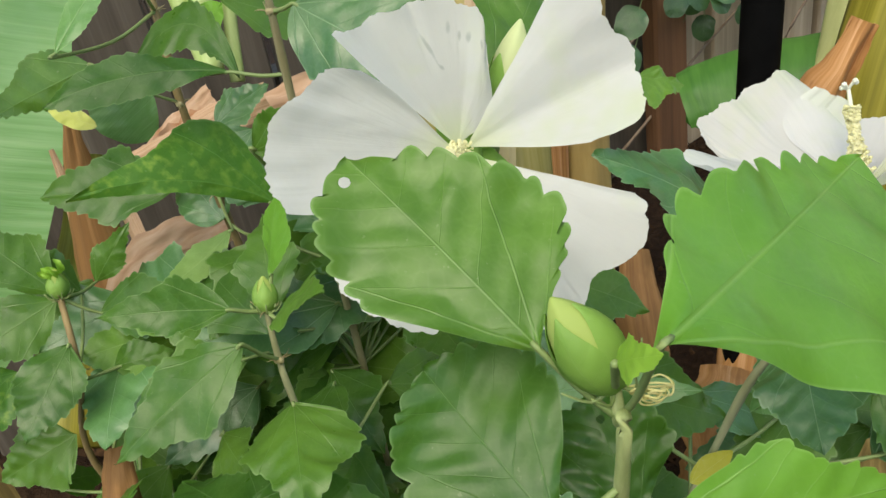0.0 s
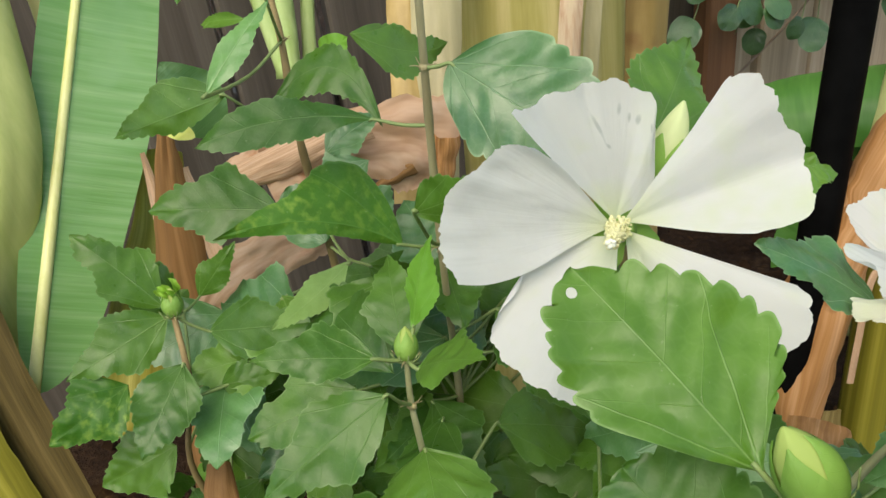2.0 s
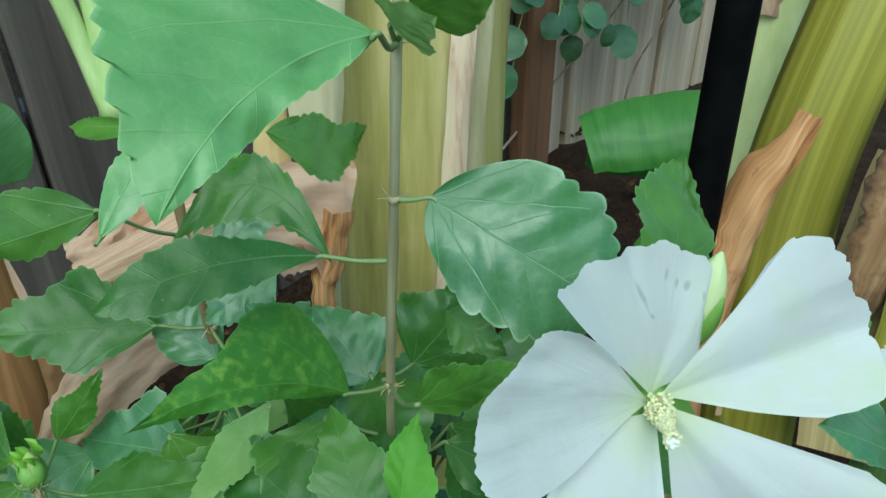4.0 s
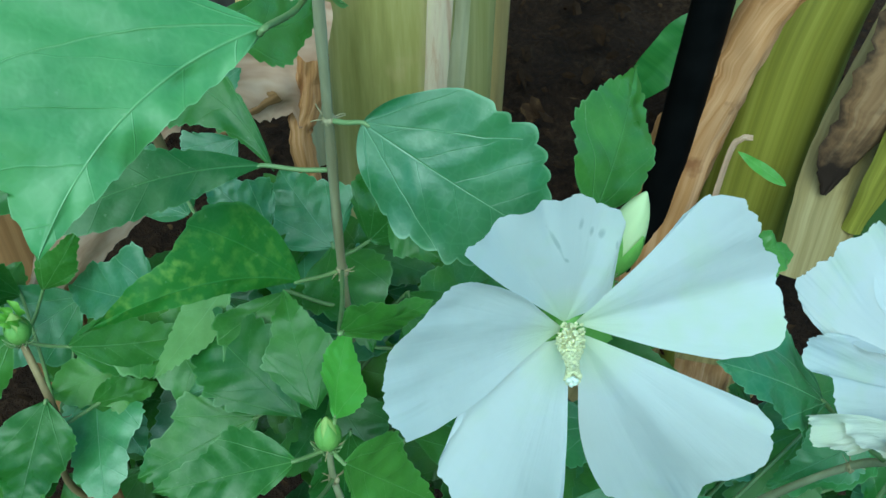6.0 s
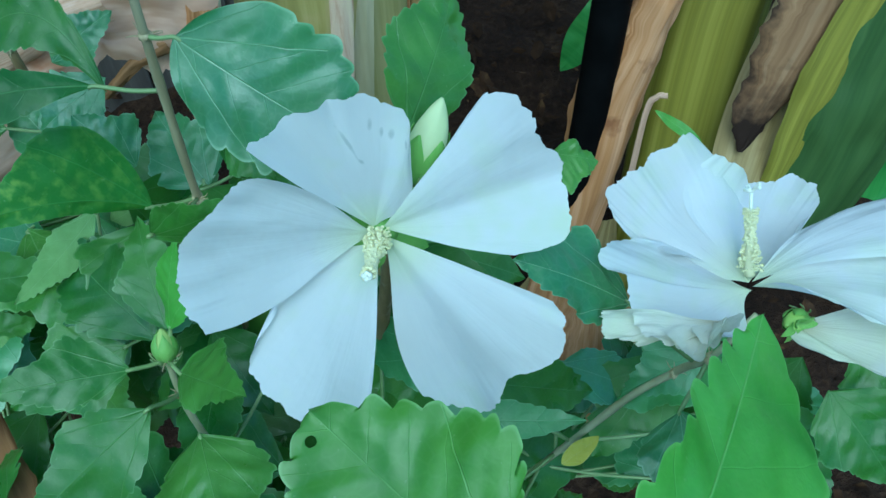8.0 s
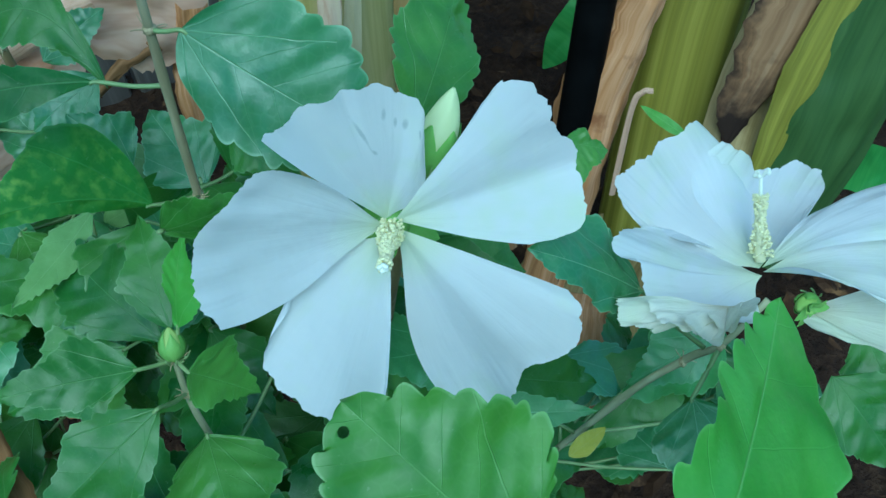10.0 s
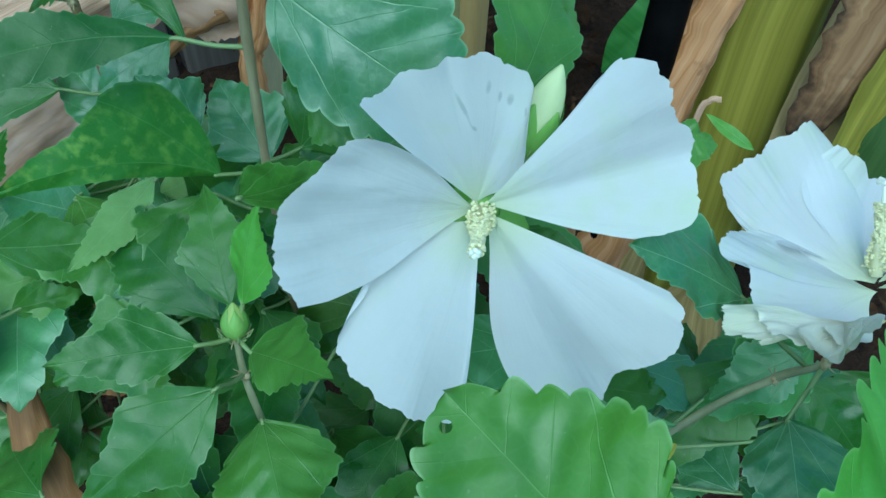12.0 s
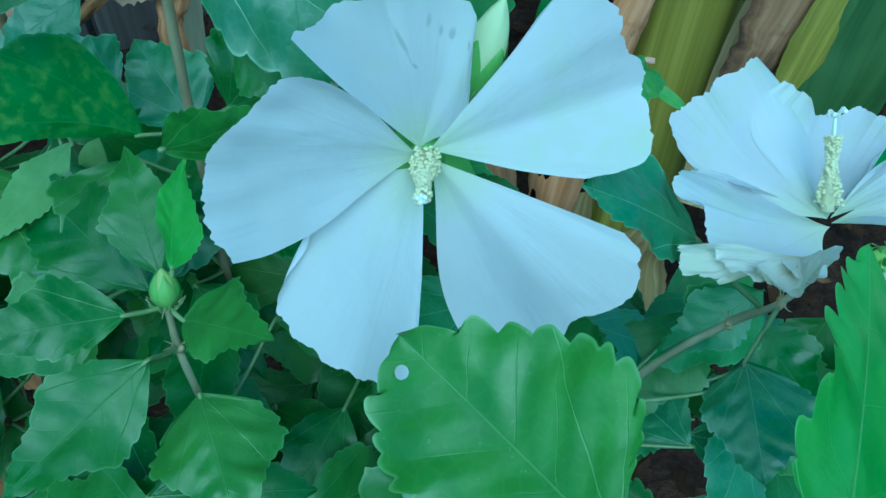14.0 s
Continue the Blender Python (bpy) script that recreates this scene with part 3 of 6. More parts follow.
def petal_mesh(base, rim, bow=0.03, rough=0.034, wave=0.03, corner=0.03, bulge=(0.1, 0.1), seed=0, ns=120, nr=36, flip=1, crumple=0.02, crease=None):
    """A petal that fans out from its claw to a rim through the given points."""
    base = Vector(base)
    pts = smooth_line(rim, 12)
    acc = [0.0]
    for a, b in zip(pts, pts[1:]):
        acc.append(acc[-1] + (b - a).length)

    def at_rim(s):
        d = s * acc[-1]
        for i in range(len(pts) - 1):
            if acc[i + 1] >= d:
                return pts[i].lerp(pts[i + 1], (d - acc[i]) / max(acc[i + 1] - acc[i], 1e-9))
        return pts[-1]

    mid = at_rim(0.5)
    axis = mid - base
    length = axis.length
    nrm = (pts[-1] - pts[0]).cross(axis).normalized() * flip
    front = 1 if nrm.y < 0 else -1
    bm = bmesh.new()
    uvl = bm.loops.layers.uv.new("UVMap")
    rnd = random.Random(seed)
    ph = [rnd.uniform(0, 6.3) for _ in range(4)]
    grid, uvs = [], {}
    for i in range(nr + 1):
        r = i / nr
        row = []
        for j in range(ns + 1):
            s = j / ns
            e = 2 * s - 1
            reach = 1.0 - corner * abs(e) ** 5 + rough * (noise.noise(Vector((s * 9, seed, 0.3))) + 0.4 * noise.noise(Vector((s * 21, seed, 4.3))) + 0.3 * max(0.0, noise.noise(Vector((s * 12, seed, 6.3)))) * noise.noise(Vector((s * 64, seed, 8.3))) * 2 - 0.9 * max(0.0, noise.noise(Vector((s * 34, seed, 2.3))) - 0.2) + 0.25 * noise.noise(Vector((s * 55, seed, 5.3))))
            q = at_rim(s)
            # the sides run in towards a narrow claw
            pinch = 1 + bulge[e > 0] * math.sin(math.pi * r) * abs(e)
            centre = base + axis * r
            full = base + (q - base) * r * reach
            p = centre + (full - centre) * pinch
            up = bow * length * math.sin(math.pi * r) * 0.5 + 0.05 * length * r * (1 - abs(e)) * bow * 4
            up += wave * length * r * r * (math.sin(5.5 * s + ph[0]) + 0.6 * math.sin(12 * s + ph[1]) * r + 0.35 * math.sin(23 * s + ph[2]) * r ** 3 + 0.2 * math.sin(41 * s + ph[3]) * r ** 5)
            up += crumple * length * r * (noise.noise(Vector((s * 3.5, r * 3, seed + 0.4))) + 0.5 * noise.noise(Vector((s * 9, r * 7, seed + 7.4))))
            if crease:
                up -= front * crease[2] * length * math.exp(-((s - crease[0]) / crease[1]) ** 2) * max(0.0, (r - 0.45) / 0.55) ** 1.3
            vert = bm.verts.new(p + nrm * up)
            uvs[vert] = (s, r)
            row.append(vert)
        grid.append(row)
    for i in range(nr):
        for j in range(ns):
            f = bm.faces.new((grid[i][j], grid[i][j + 1], grid[i + 1][j + 1], grid[i + 1][j]))
            for lp in f.loops:
                lp[uvl].uv = uvs[lp.vert]
    return bm


def petal(parent, base, rim, mat=None, name="petal", label="", **k):
    return settle(finish(name, petal_mesh(base, rim, **k), mat or PETAL, None, label), parent, base)


def ball_into(bm, c, r, stretch=(1, 1, 1)):
    m = Matrix.Translation(c) @ Matrix.Diagonal((r * stretch[0], r * stretch[1], r * stretch[2], 1))
    bmesh.ops.create_icosphere(bm, subdivisions=1, radius=1.0, matrix=m)


def column(parent, foot, tip, r=0.0027, anthers=520, seed=1, lobes=5, upto=0.95, style=0.0018):
    """Staminal column: a tube thick with anthers, and the style's lobes at its end."""
    foot, tip = Vector(foot), Vector(tip)
    bm = bmesh.new()
    tube_into(bm, [foot, foot.lerp(tip, 0.5 * upto), foot.lerp(tip, upto)], r * 0.6, r * 0.35, 10, 5, 0.3)
    rnd = random.Random(seed)
    d = (tip - foot).normalized()
    a = d.orthogonal().normalized()
    b = d.cross(a)
    for i in range(anthers):
        f = upto * (0.05 + 0.95 * rnd.random() ** 0.8)
        w = rnd.uniform(0, 6.283)
        out = a * math.cos(w) + b * math.sin(w)
        p = foot.lerp(tip, f)
        e = p + out * (r * rnd.uniform(0.8, 1.35) * (0.75 + 0.35 * math.sin(5 * f + seed))) + d * 0.0008
        tube_into(bm, [p, e], 0.0002, 0.00016, 4, 2)
        ball_into(bm, e, rnd.uniform(0.00040, 0.00068), (1, rnd.uniform(0.7, 1.2), rnd.uniform(0.7, 1.1)))
    ob = settle(finish("stamen_column", bm, STAMEN, None, "cream stamen column"), parent, foot)
    bm = bmesh.new()
    top = foot.lerp(tip, upto)
    tube_into(bm, [top, tip], 0.0006, 0.0005, 6, 3)
    for i in range(lobes):
        w = 6.283 * i / lobes + 0.4
        e = tip + d * style * rnd.uniform(0.3, 1.0) + (a * math.cos(w) + b * math.sin(w)) * style * rnd.uniform(0.6, 1.1)
        tube_into(bm, [tip, tip.lerp(e, 0.5) + d * 0.0004, e], 0.0004, 0.00035, 5, 3)
        ball_into(bm, e, 0.0008)
    settle(finish("stigma", bm, STYLE, None, "pale green-white stigma"), parent, tip)
    return ob


def bud(parent, foot, tip, r, name="bud", mat=None, sepals=5, wrap=0.8, seed=0, bracts=7, label="", open_mat=None):
    """An egg-shaped bud: twisted body, sepals that hug it, thin bracts under it."""
    foot, tip = Vector(foot), Vector(tip)
    d = tip - foot
    length = d.length
    d.normalize()
    a = d.orthogonal().normalized()
    b = d.cross(a)
    bm = bmesh.new()
    segs, rings = 20, 16
    rows = []
    for i in range(rings + 1):
        f = i / rings
        rr = r * math.sin(math.pi * min(1, 0.06 + 0.94 * f) ** 0.85) ** 0.72 if f < 1 else 0.0004
        rr = max(rr, 0.0004)
        row = []
        for k in range(segs):
            w = 6.283 * k / segs + f * 1.4
            q = rr * (1 + 0.06 * math.cos(5 * (w - f * 1.4)) * f)
            row.append(bm.verts.new(foot + d * (f * length) + a * (math.cos(w) * q) + b * (math.sin(w) * q)))
        rows.append(row)
    for u, v in zip(rows, rows[1:]):
        for k in range(segs):
            bm.faces.new((u[k], u[(k + 1) % segs], v[(k + 1) % segs], v[k]))
    bm.faces.new(rows[0][::-1])
    bm.faces.new(rows[-1])
    ob = settle(finish(name, bm, open_mat or mat or BUD, None, label), parent, foot)
    for i in range(sepals):
        w0 = 6.283 * i / sepals + seed
        bm = bmesh.new()
        uvl = bm.loops.layers.uv.new("UVMap")
        g = []
        for yi in range(13):
            f = yi / 12
            y = f * wrap
            rr = r * math.sin(math.pi * min(1, 0.06 + 0.94 * y) ** 0.85) ** 0.72 * 1.05 + 0.0002
            wid = (1.0 - 0.95 * f ** 3) * 6.283 / sepals * 0.62
            g.append([bm.verts.new(foot + d * (y * length) + (a * math.cos(w0 + wid * e) + b * math.sin(w0 + wid * e)) * (rr + 0.0004 * (1 - e * e))) for e in (-1, -0.6, -0.2, 0.2, 0.6, 1)])
        for yi in range(12):
            for e in range(5):
                fc = bm.faces.new((g[yi][e], g[yi][e + 1], g[yi + 1][e + 1], g[yi + 1][e]))
                for lp, (uu, vv) in zip(fc.loops, ((e, yi), (e + 1, yi), (e + 1, yi + 1), (e, yi + 1))):
                    lp[uvl].uv = (0.3 + 0.08 * uu, vv / 12)
        settle(finish("sepal", bm, SEPAL if mat is None else mat), ob, foot)
    for i in range(bracts):
        w = 6.283 * i / bracts + seed
        out = a * math.cos(w) + b * math.sin(w)
        tube("bract", ob, PETIOLE, [foot, foot + out * r * 0.9 - d * 0.0004, foot + out * r * 1.5 + d * length * 0.22], 0.0005, 0.0002, 5, 3)
    return ob


def node(parent, p, r, seed=0, hairs=4):
    """Swollen leaf scar on a stem, with a few thin dry stipules."""
    p = Vector(p)
    rnd = random.Random(seed)
    bm = bmesh.new()
    for k in range(5):
        ball_into(bm, p + Vector((rnd.uniform(-1, 1), rnd.uniform(-1, 1), rnd.uniform(-0.7, 0.7))) * r * 0.5, r * rnd.uniform(0.6, 0.95))
    ob = settle(finish("node", bm, NODE_WOOD), parent, p)
    for k in range(hairs):
        w = rnd.uniform(0, 6.283)
        out = Vector((math.cos(w), math.sin(w), rnd.uniform(-0.2, 0.9)))
        tube("stipule", ob, NODE_WOOD, [p, p + out * r * 1.6, p + out * r * 2.4 + Vector((0, 0, r * rnd.uniform(-0.6, 0.8)))], r * 0.16, r * 0.05, 5, 3)
    return ob


# ---- ground, fence and walls that close the place ----
def ground_sheet():
    bm = bmesh.new()
    xs = sorted({round(-0.9 + 0.02 * i, 3) for i in range(96)} | {-60.0, -20.0, -6.0, -2.0, 2.0, 6.0, 20.0, 60.0})
    ys = sorted({round(-0.5 + 0.02 * i, 3) for i in range(75)} | {-60.0, -20.0, -6.0, -2.0, 2.0, 6.0, 20.0, 60.0})
    rows = []
    for y in ys:
        row = []
        for x in xs:
            z = 0.0
            if abs(x) < 1.5 and abs(y) < 1.5:
                z = 0.018 * noise.noise(Vector((x * 9, y * 9, 0))) + 0.010 * noise.noise(Vector((x * 34, y * 34, 2)))
            row.append(bm.verts.new((x, y, z - 0.01)))
        rows.append(row)
    for a, b in zip(rows, rows[1:]):
        for i in range(len(xs) - 1):
            bm.faces.new((a[i], a[i + 1], b[i + 1], b[i]))
    return tagged(finish("ground", bm, SOIL), "dark brown garden soil with bark crumbs", "soil", kind="structure")


ground_sheet()


def litter_stuff():
    """Dead leaves and bark crumbs, strewn over the soil."""
    bm = bmesh.new()
    rnd = random.Random(7)
    for i in range(2600):
        x, y = rnd.uniform(-0.4, 0.8), rnd.uniform(-0.25, 0.95)
        size = rnd.choice((0.003, 0.005, 0.007, 0.010, 0.016))
        m = Matrix.Translation((x, y, 0.004 + rnd.uniform(0, 0.012))) @ Euler((rnd.uniform(-0.7, 0.7), rnd.uniform(-0.7, 0.7), rnd.uniform(0, 6.3))).to_matrix().to_4x4()
        n = 6
        ring = [bm.verts.new(m @ Vector((math.cos(6.283 * k / n) * size * rnd.uniform(0.7, 1.1), math.sin(6.283 * k / n) * size * 0.5 * rnd.uniform(0.6, 1.2), rnd.uniform(-0.2, 0.3) * size))) for k in range(n)]
        top = bm.verts.new(m @ Vector((0, 0, size * 0.25)))
        for k in range(n):
            bm.faces.new((ring[k], ring[(k + 1) % n], top))
    return tagged(finish("leaf_litter", bm, LITTER, smooth=False), "brown dead leaves and bark crumbs on the soil", "leaf litter", kind="stuff")


litter_stuff()

FENCE_YAW, FENCE_AT = math.atan(0.35), Vector((0.27, 0.82, 0))


def fence_place(u, v, z):
    """u along the fence, v away from the garden."""
    c, s = math.cos(FENCE_YAW), math.sin(FENCE_YAW)
    return FENCE_AT + Vector((u * c - v * s, u * s + v * c, z))


def board_mesh(width, thick, z0, z1, seed):
    bm = bmesh.new()
    rnd = random.Random(seed)
    zs = [z0 + (z1 - z0) * i / 10 for i in range(11)]
    c = 0.003
    prof = [(-width / 2, c), (-width / 2 + c, 0), (-width / 6, 0.0008), (width / 6, 0.0004), (width / 2 - c, 0), (width / 2, c), (width / 2, thick), (-width / 2, thick)]
    rings = []
    for z in zs:
        o = 0.002 * rnd.uniform(-1, 1)
        rings.append([bm.verts.new((x + o, y, z)) for x, y in prof])
    k = len(prof)
    for a, b in zip(rings, rings[1:]):
        for i in range(k):
            bm.faces.new((a[i], a[(i + 1) % k], b[(i + 1) % k], b[i]))
    bm.faces.new(rings[0][::-1])
    bm.faces.new(rings[-1])
    return bm


fence = thing("fence", "weathered wooden board fence behind the banana plants", "fence", at=tuple(FENCE_AT), kind="structure")
rnd = random.Random(3)
u = -1.6
while u < 1.9:
    w = rnd.uniform(0.088, 0.105)
    ob = finish("board", board_mesh(w, 0.018, -0.02, 1.75, int(u * 100) + 500), TAN_BOARD if u > 0.06 else GREY_BOARD, fence, smooth=False)
    ob.location = Vector(fence_place(u + w / 2, rnd.uniform(0, 0.008), 0)) - FENCE_AT
    ob.rotation_euler = (0, 0, FENCE_YAW)
    u += w + rnd.uniform(0.003, 0.009)
for z in (0.25, 1.45):
    bm = bmesh.new()
    bmesh.ops.create_cube(bm, size=1.0, matrix=Matrix.Diagonal((3.6, 0.04, 0.085, 1)))
    bmesh.ops.bevel(bm, geom=bm.edges[:], offset=0.004, segments=1, affect="EDGES")
    ob = finish("rail", bm, GREY_BOARD, fence, smooth=False)
    ob.location = Vector(fence_place(0.15, 0.055, z)) - FENCE_AT
    ob.rotation_euler = (0, 0, FENCE_YAW)
for u in (0.127,):
    bm = bmesh.new()
    bmesh.ops.create_cube(bm, size=1.0, matrix=Matrix.Translation((0, 0, 0.87)) @ Matrix.Diagonal((0.056, 0.03, 1.78, 1)))
    bmesh.ops.bevel(bm, geom=bm.edges[:], offset=0.004, segments=1, affect="EDGES")
    ob = finish("post", bm, BROWN_POST, fence, "dark brown post", False)
    ob.location = Vector(fence_place(u, -0.03, 0)) - FENCE_AT
    ob.rotation_euler = (0, 0, FENCE_YAW)

# a plain unseen wall added behind the camera, to block low sky light
bm = bmesh.new()
bmesh.ops.create_cube(bm, size=1.0, matrix=Matrix.Translation((0, -4.5, 1.3)) @ Matrix.Diagonal((9.0, 0.2, 2.7, 1)))
tagged(finish("wall_south", bm, plaster_material(), smooth=False), "plain pale wall added out of view", "wall", kind="structure")

# ---- garden stake ----
stake = thing("garden_stake", "thin black metal garden stake pushed into soil", "garden stake", at=(0.188, 0.209, 0))
tube("rod", stake, STAKE, [(0.1830, 0.2020, -0.05), (0.2099, 0.2379, 0.2), (0.2314, 0.2667, 0.4), (0.2959, 0.3531, 1.0)], 0.0130, 0.0130, 14, 6)

# ---- banana plants ----
def sheath_stem(parent, name, mat, line, r0, r1, label="", squash=0.85, segs=28):
    """A banana pseudostem: fluted by the edges of the sheaths wrapped round it."""
    bm = bmesh.new()
    uvl = bm.loops.layers.uv.new("UVMap")
    pts = smooth_line(line, 8)
    rings = []
    n = len(pts)
    for i, p in enumerate(pts):
        d = (pts[min(i + 1, n - 1)] - pts[max(i - 1, 0)]).normalized()
        a = d.cross(Vector((0, 1, 0.1))).normalized()
        b = d.cross(a)
        f = i / (n - 1)
        r = r0 + (r1 - r0) * f
        ring = []
        for k in range(segs):
            w = 6.283 * k / segs
            step = 0.10 * (((w * 3 / 6.283 + f * 0.15) % 1.0)) + 0.03 * math.sin(5 * w)
            q = r * (0.94 + step)
            ring.append(bm.verts.new(p + a * (math.cos(w) * q) + b * (math.sin(w) * q * squash)))
        rings.append(ring)
    for i, (u, v) in enumerate(zip(rings, rings[1:])):
        for k in range(segs):
            fc = bm.faces.new((u[k], u[(k + 1) % segs], v[(k + 1) % segs], v[k]))
            for lp, (e, h) in zip(fc.loops, ((k, i), (k + 1, i), (k + 1, i + 1), (k, i + 1))):
                lp[uvl].uv = (3 * e / segs, h / (n - 1))
    bm.faces.new(rings[0][::-1])
    bm.faces.new(rings[-1])
    return settle(finish(name, bm, mat, None, label), parent, line[0])


def strip(parent, name, mat, line, width, facing, label="", curl=0.3, ragged=0.1, seed=0, ny=40, nv=8, taper=(1.0, 1.0, 0.5), crease=0.05):
    """A strap of sheath or dry leaf along a line, cupped about its middle, with ragged edges."""
    pts = smooth_line(line, 10)
    facing = Vector(facing).normalized()
    bm = bmesh.new()
    uvl = bm.loops.layers.uv.new("UVMap")
    rnd = random.Random(seed)
    ph = rnd.uniform(0, 6)
    grid, uvs = [], {}
    n = len(pts)
    for i, p in enumerate(pts):
        f = i / (n - 1)
        d = (pts[min(i + 1, n - 1)] - pts[max(i - 1, 0)]).normalized()
        s = d.cross(facing).normalized()
        nn = s.cross(d).normalized()
        t = taper[0] + (taper[1] - taper[0]) * min(1, f * 2) + (taper[2] - taper[1]) * max(0, f * 2 - 1)
        row = []
        for j in range(-nv, nv + 1):
            e = j / nv
            w = width / 2 * t * (1 + ragged * noise.noise(Vector((f * 7, e * 1.5 + seed, 0.7))) + 0.5 * ragged * noise.noise(Vector((f * 30, seed + (3 if e > 0 else 0), 1.7))))
            a = max(curl * 2.2, 0.05)
            x, up = w * math.sin(e * a) / a, -w * (1 - math.cos(e * a)) / a
            up += crease * width * (noise.noise(Vector((f * 5, e * 2.5, seed + 0.5))) + 0.5 * noise.noise(Vector((f * 13, e * 6, seed + 3.5))))
            vert = bm.verts.new(p + s * x + nn * up)
            uvs[vert] = (0.5 + 0.5 * e, f)
            row.append(vert)
        grid.append(row)
    for i in range(n - 1):
        for j in range(2 * nv):
            fc = bm.faces.new((grid[i][j], grid[i + 1][j], grid[i + 1][j + 1], grid[i][j + 1]))
            for lp in fc.loops:
                lp[uvl].uv = uvs[lp.vert]
    return settle(finish(name, bm, mat, None, label), parent, line[0])


VIEW = (-0.1, -0.8, 0.55)

# centre pup, olive and pale, with a pink-streaked sheath edge
centre = thing("banana_plant", "olive banana pseudostem with a pink-streaked sheath edge", "banana plant", "banana clump", at=(0.02, 0.26, 0))
sheath_stem(centre, "pseudostem", BANANA_TAN, [(0.0424, 0.3054, -0.0200), (0.0424, 0.3054, 0.2187), (0.0537, 0.3227, 0.5155), (0.0864, 0.3855, 1.4148)], 0.0564, 0.0516)
strip(centre, "leaf_sheath", CREAM_SHEATH, [(-0.0284, 0.2463, 0.3259), (-0.0238, 0.2563, 0.4296), (-0.0153, 0.2699, 0.5070), (0.0074, 0.3075, 0.5922)], 0.0312, VIEW, "pale cream sheath edge", 0.3, 0.05, 1, taper=(0.3, 1, 1))
strip(centre, "leaf_sheath", YELLOW_STEM, [(-0.0493, 0.2641, 0.3670), (-0.0381, 0.3099, 0.4357), (-0.0254, 0.3662, 0.5165)], 0.0220, VIEW, "orange-yellow sheath edge", 0.3, 0.1, 58, taper=(1, 1, 1))
strip(centre, "leaf_sheath", BANANA_PINK, [(0.0382, 0.2445, 0.2983), (0.0523, 0.2588, 0.4232), (0.0620, 0.2690, 0.4962), (0.0880, 0.3090, 0.5860)], 0.0144, VIEW, "pink-streaked dry sheath edge", 0.3, 0.1, 2, taper=(1, 1, 1))
strip(centre, "leaf_sheath", CREAM_SHEATH, [(0.0519, 0.2545, 0.2860), (0.0661, 0.2710, 0.4143), (0.0762, 0.2828, 0.4897), (0.1005, 0.3189, 0.5841)], 0.0168, VIEW, "", 0.3, 0.05, 3, taper=(1, 1, 1))

# thinner stem just behind it
behind = thing("banana_plant", "slender yellow banana stem behind the olive one", "banana plant", "banana clump", at=(0.21, 0.59, 0))
sheath_stem(behind, "pseudostem", YELLOW_STEM, [(0.1943, 0.5590, -0.0200), (0.2043, 0.5740, 0.2000), (0.2143, 0.5890, 0.3360), (0.2443, 0.6190, 0.6360)], 0.0260, 0.0240)
strip(behind, "leaf_sheath", DRY_ORANGE, [(0.1643, 0.5540, 0.1360), (0.1743, 0.5590, 0.3360), (0.1943, 0.5740, 0.5860)], 0.0300, VIEW, "orange-tan dry sheath", 0.4, 0.1, 4, taper=(1, 1, 1))

# leaning plant with a brown scar
leaning = thing("banana_plant", "leaning olive banana stem with a brown torn sheath", "banana plant", "banana clump", at=(0.2, 0.2, 0))
sheath_stem(leaning, "pseudostem", BANANA, [(0.2863, 0.2142, -0.0200), (0.2979, 0.2336, 0.0669), (0.3224, 0.2747, 0.2507), (0.3420, 0.2930, 0.3400), (0.3880, 0.3150, 0.4473), (0.4750, 0.3600, 0.5919), (0.6000, 0.4300, 0.7788)], 0.0440, 0.0380)
strip(leaning, "dry_sheath", TAN_SHEATH, [(0.2680, 0.1450, -0.0200), (0.2700, 0.1600, 0.0300), (0.2740, 0.1780, 0.0900), (0.2780, 0.1860, 0.1300)], 0.0900, VIEW, "brown dry sheath round the foot", 0.35, 0.2, 43, taper=(1.1, 1, 0.3), crease=0.05)
strip(leaning, "leaf_sheath", TAN_SHEATH, [(0.2944, 0.1441, 0.1910), (0.3216, 0.1734, 0.2290), (0.3463, 0.1958, 0.2665), (0.3755, 0.2148, 0.3123), (0.3968, 0.2279, 0.3511)], 0.0880, VIEW, "tan-olive sheath under the scar", 0.3, 0.02, 59, taper=(0.8, 1, 1), crease=0.02)
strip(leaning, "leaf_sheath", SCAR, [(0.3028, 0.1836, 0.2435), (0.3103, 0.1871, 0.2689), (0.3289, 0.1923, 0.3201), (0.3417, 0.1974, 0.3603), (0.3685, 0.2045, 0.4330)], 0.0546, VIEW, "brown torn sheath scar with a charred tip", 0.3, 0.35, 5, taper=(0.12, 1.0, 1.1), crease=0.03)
strip(leaning, "leaf_sheath", BANANA, [(0.3256, 0.1596, 0.2188), (0.3410, 0.1687, 0.2775), (0.3565, 0.1757, 0.3292), (0.3837, 0.1877, 0.4190)], 0.0455, VIEW, "pale green sheath edge", 0.3, 0.05, 6, taper=(0.6, 1, 1))
strip(leaning, "leaf_sheath", GREEN_SHEATH, [(0.3348, 0.1329, 0.1444), (0.3663, 0.1473, 0.2501), (0.3825, 0.1593, 0.3202), (0.4045, 0.1727, 0.4054)], 0.0847, VIEW, "dark green sheath", 0.3, 0.05, 7, taper=(0.8, 1, 1))
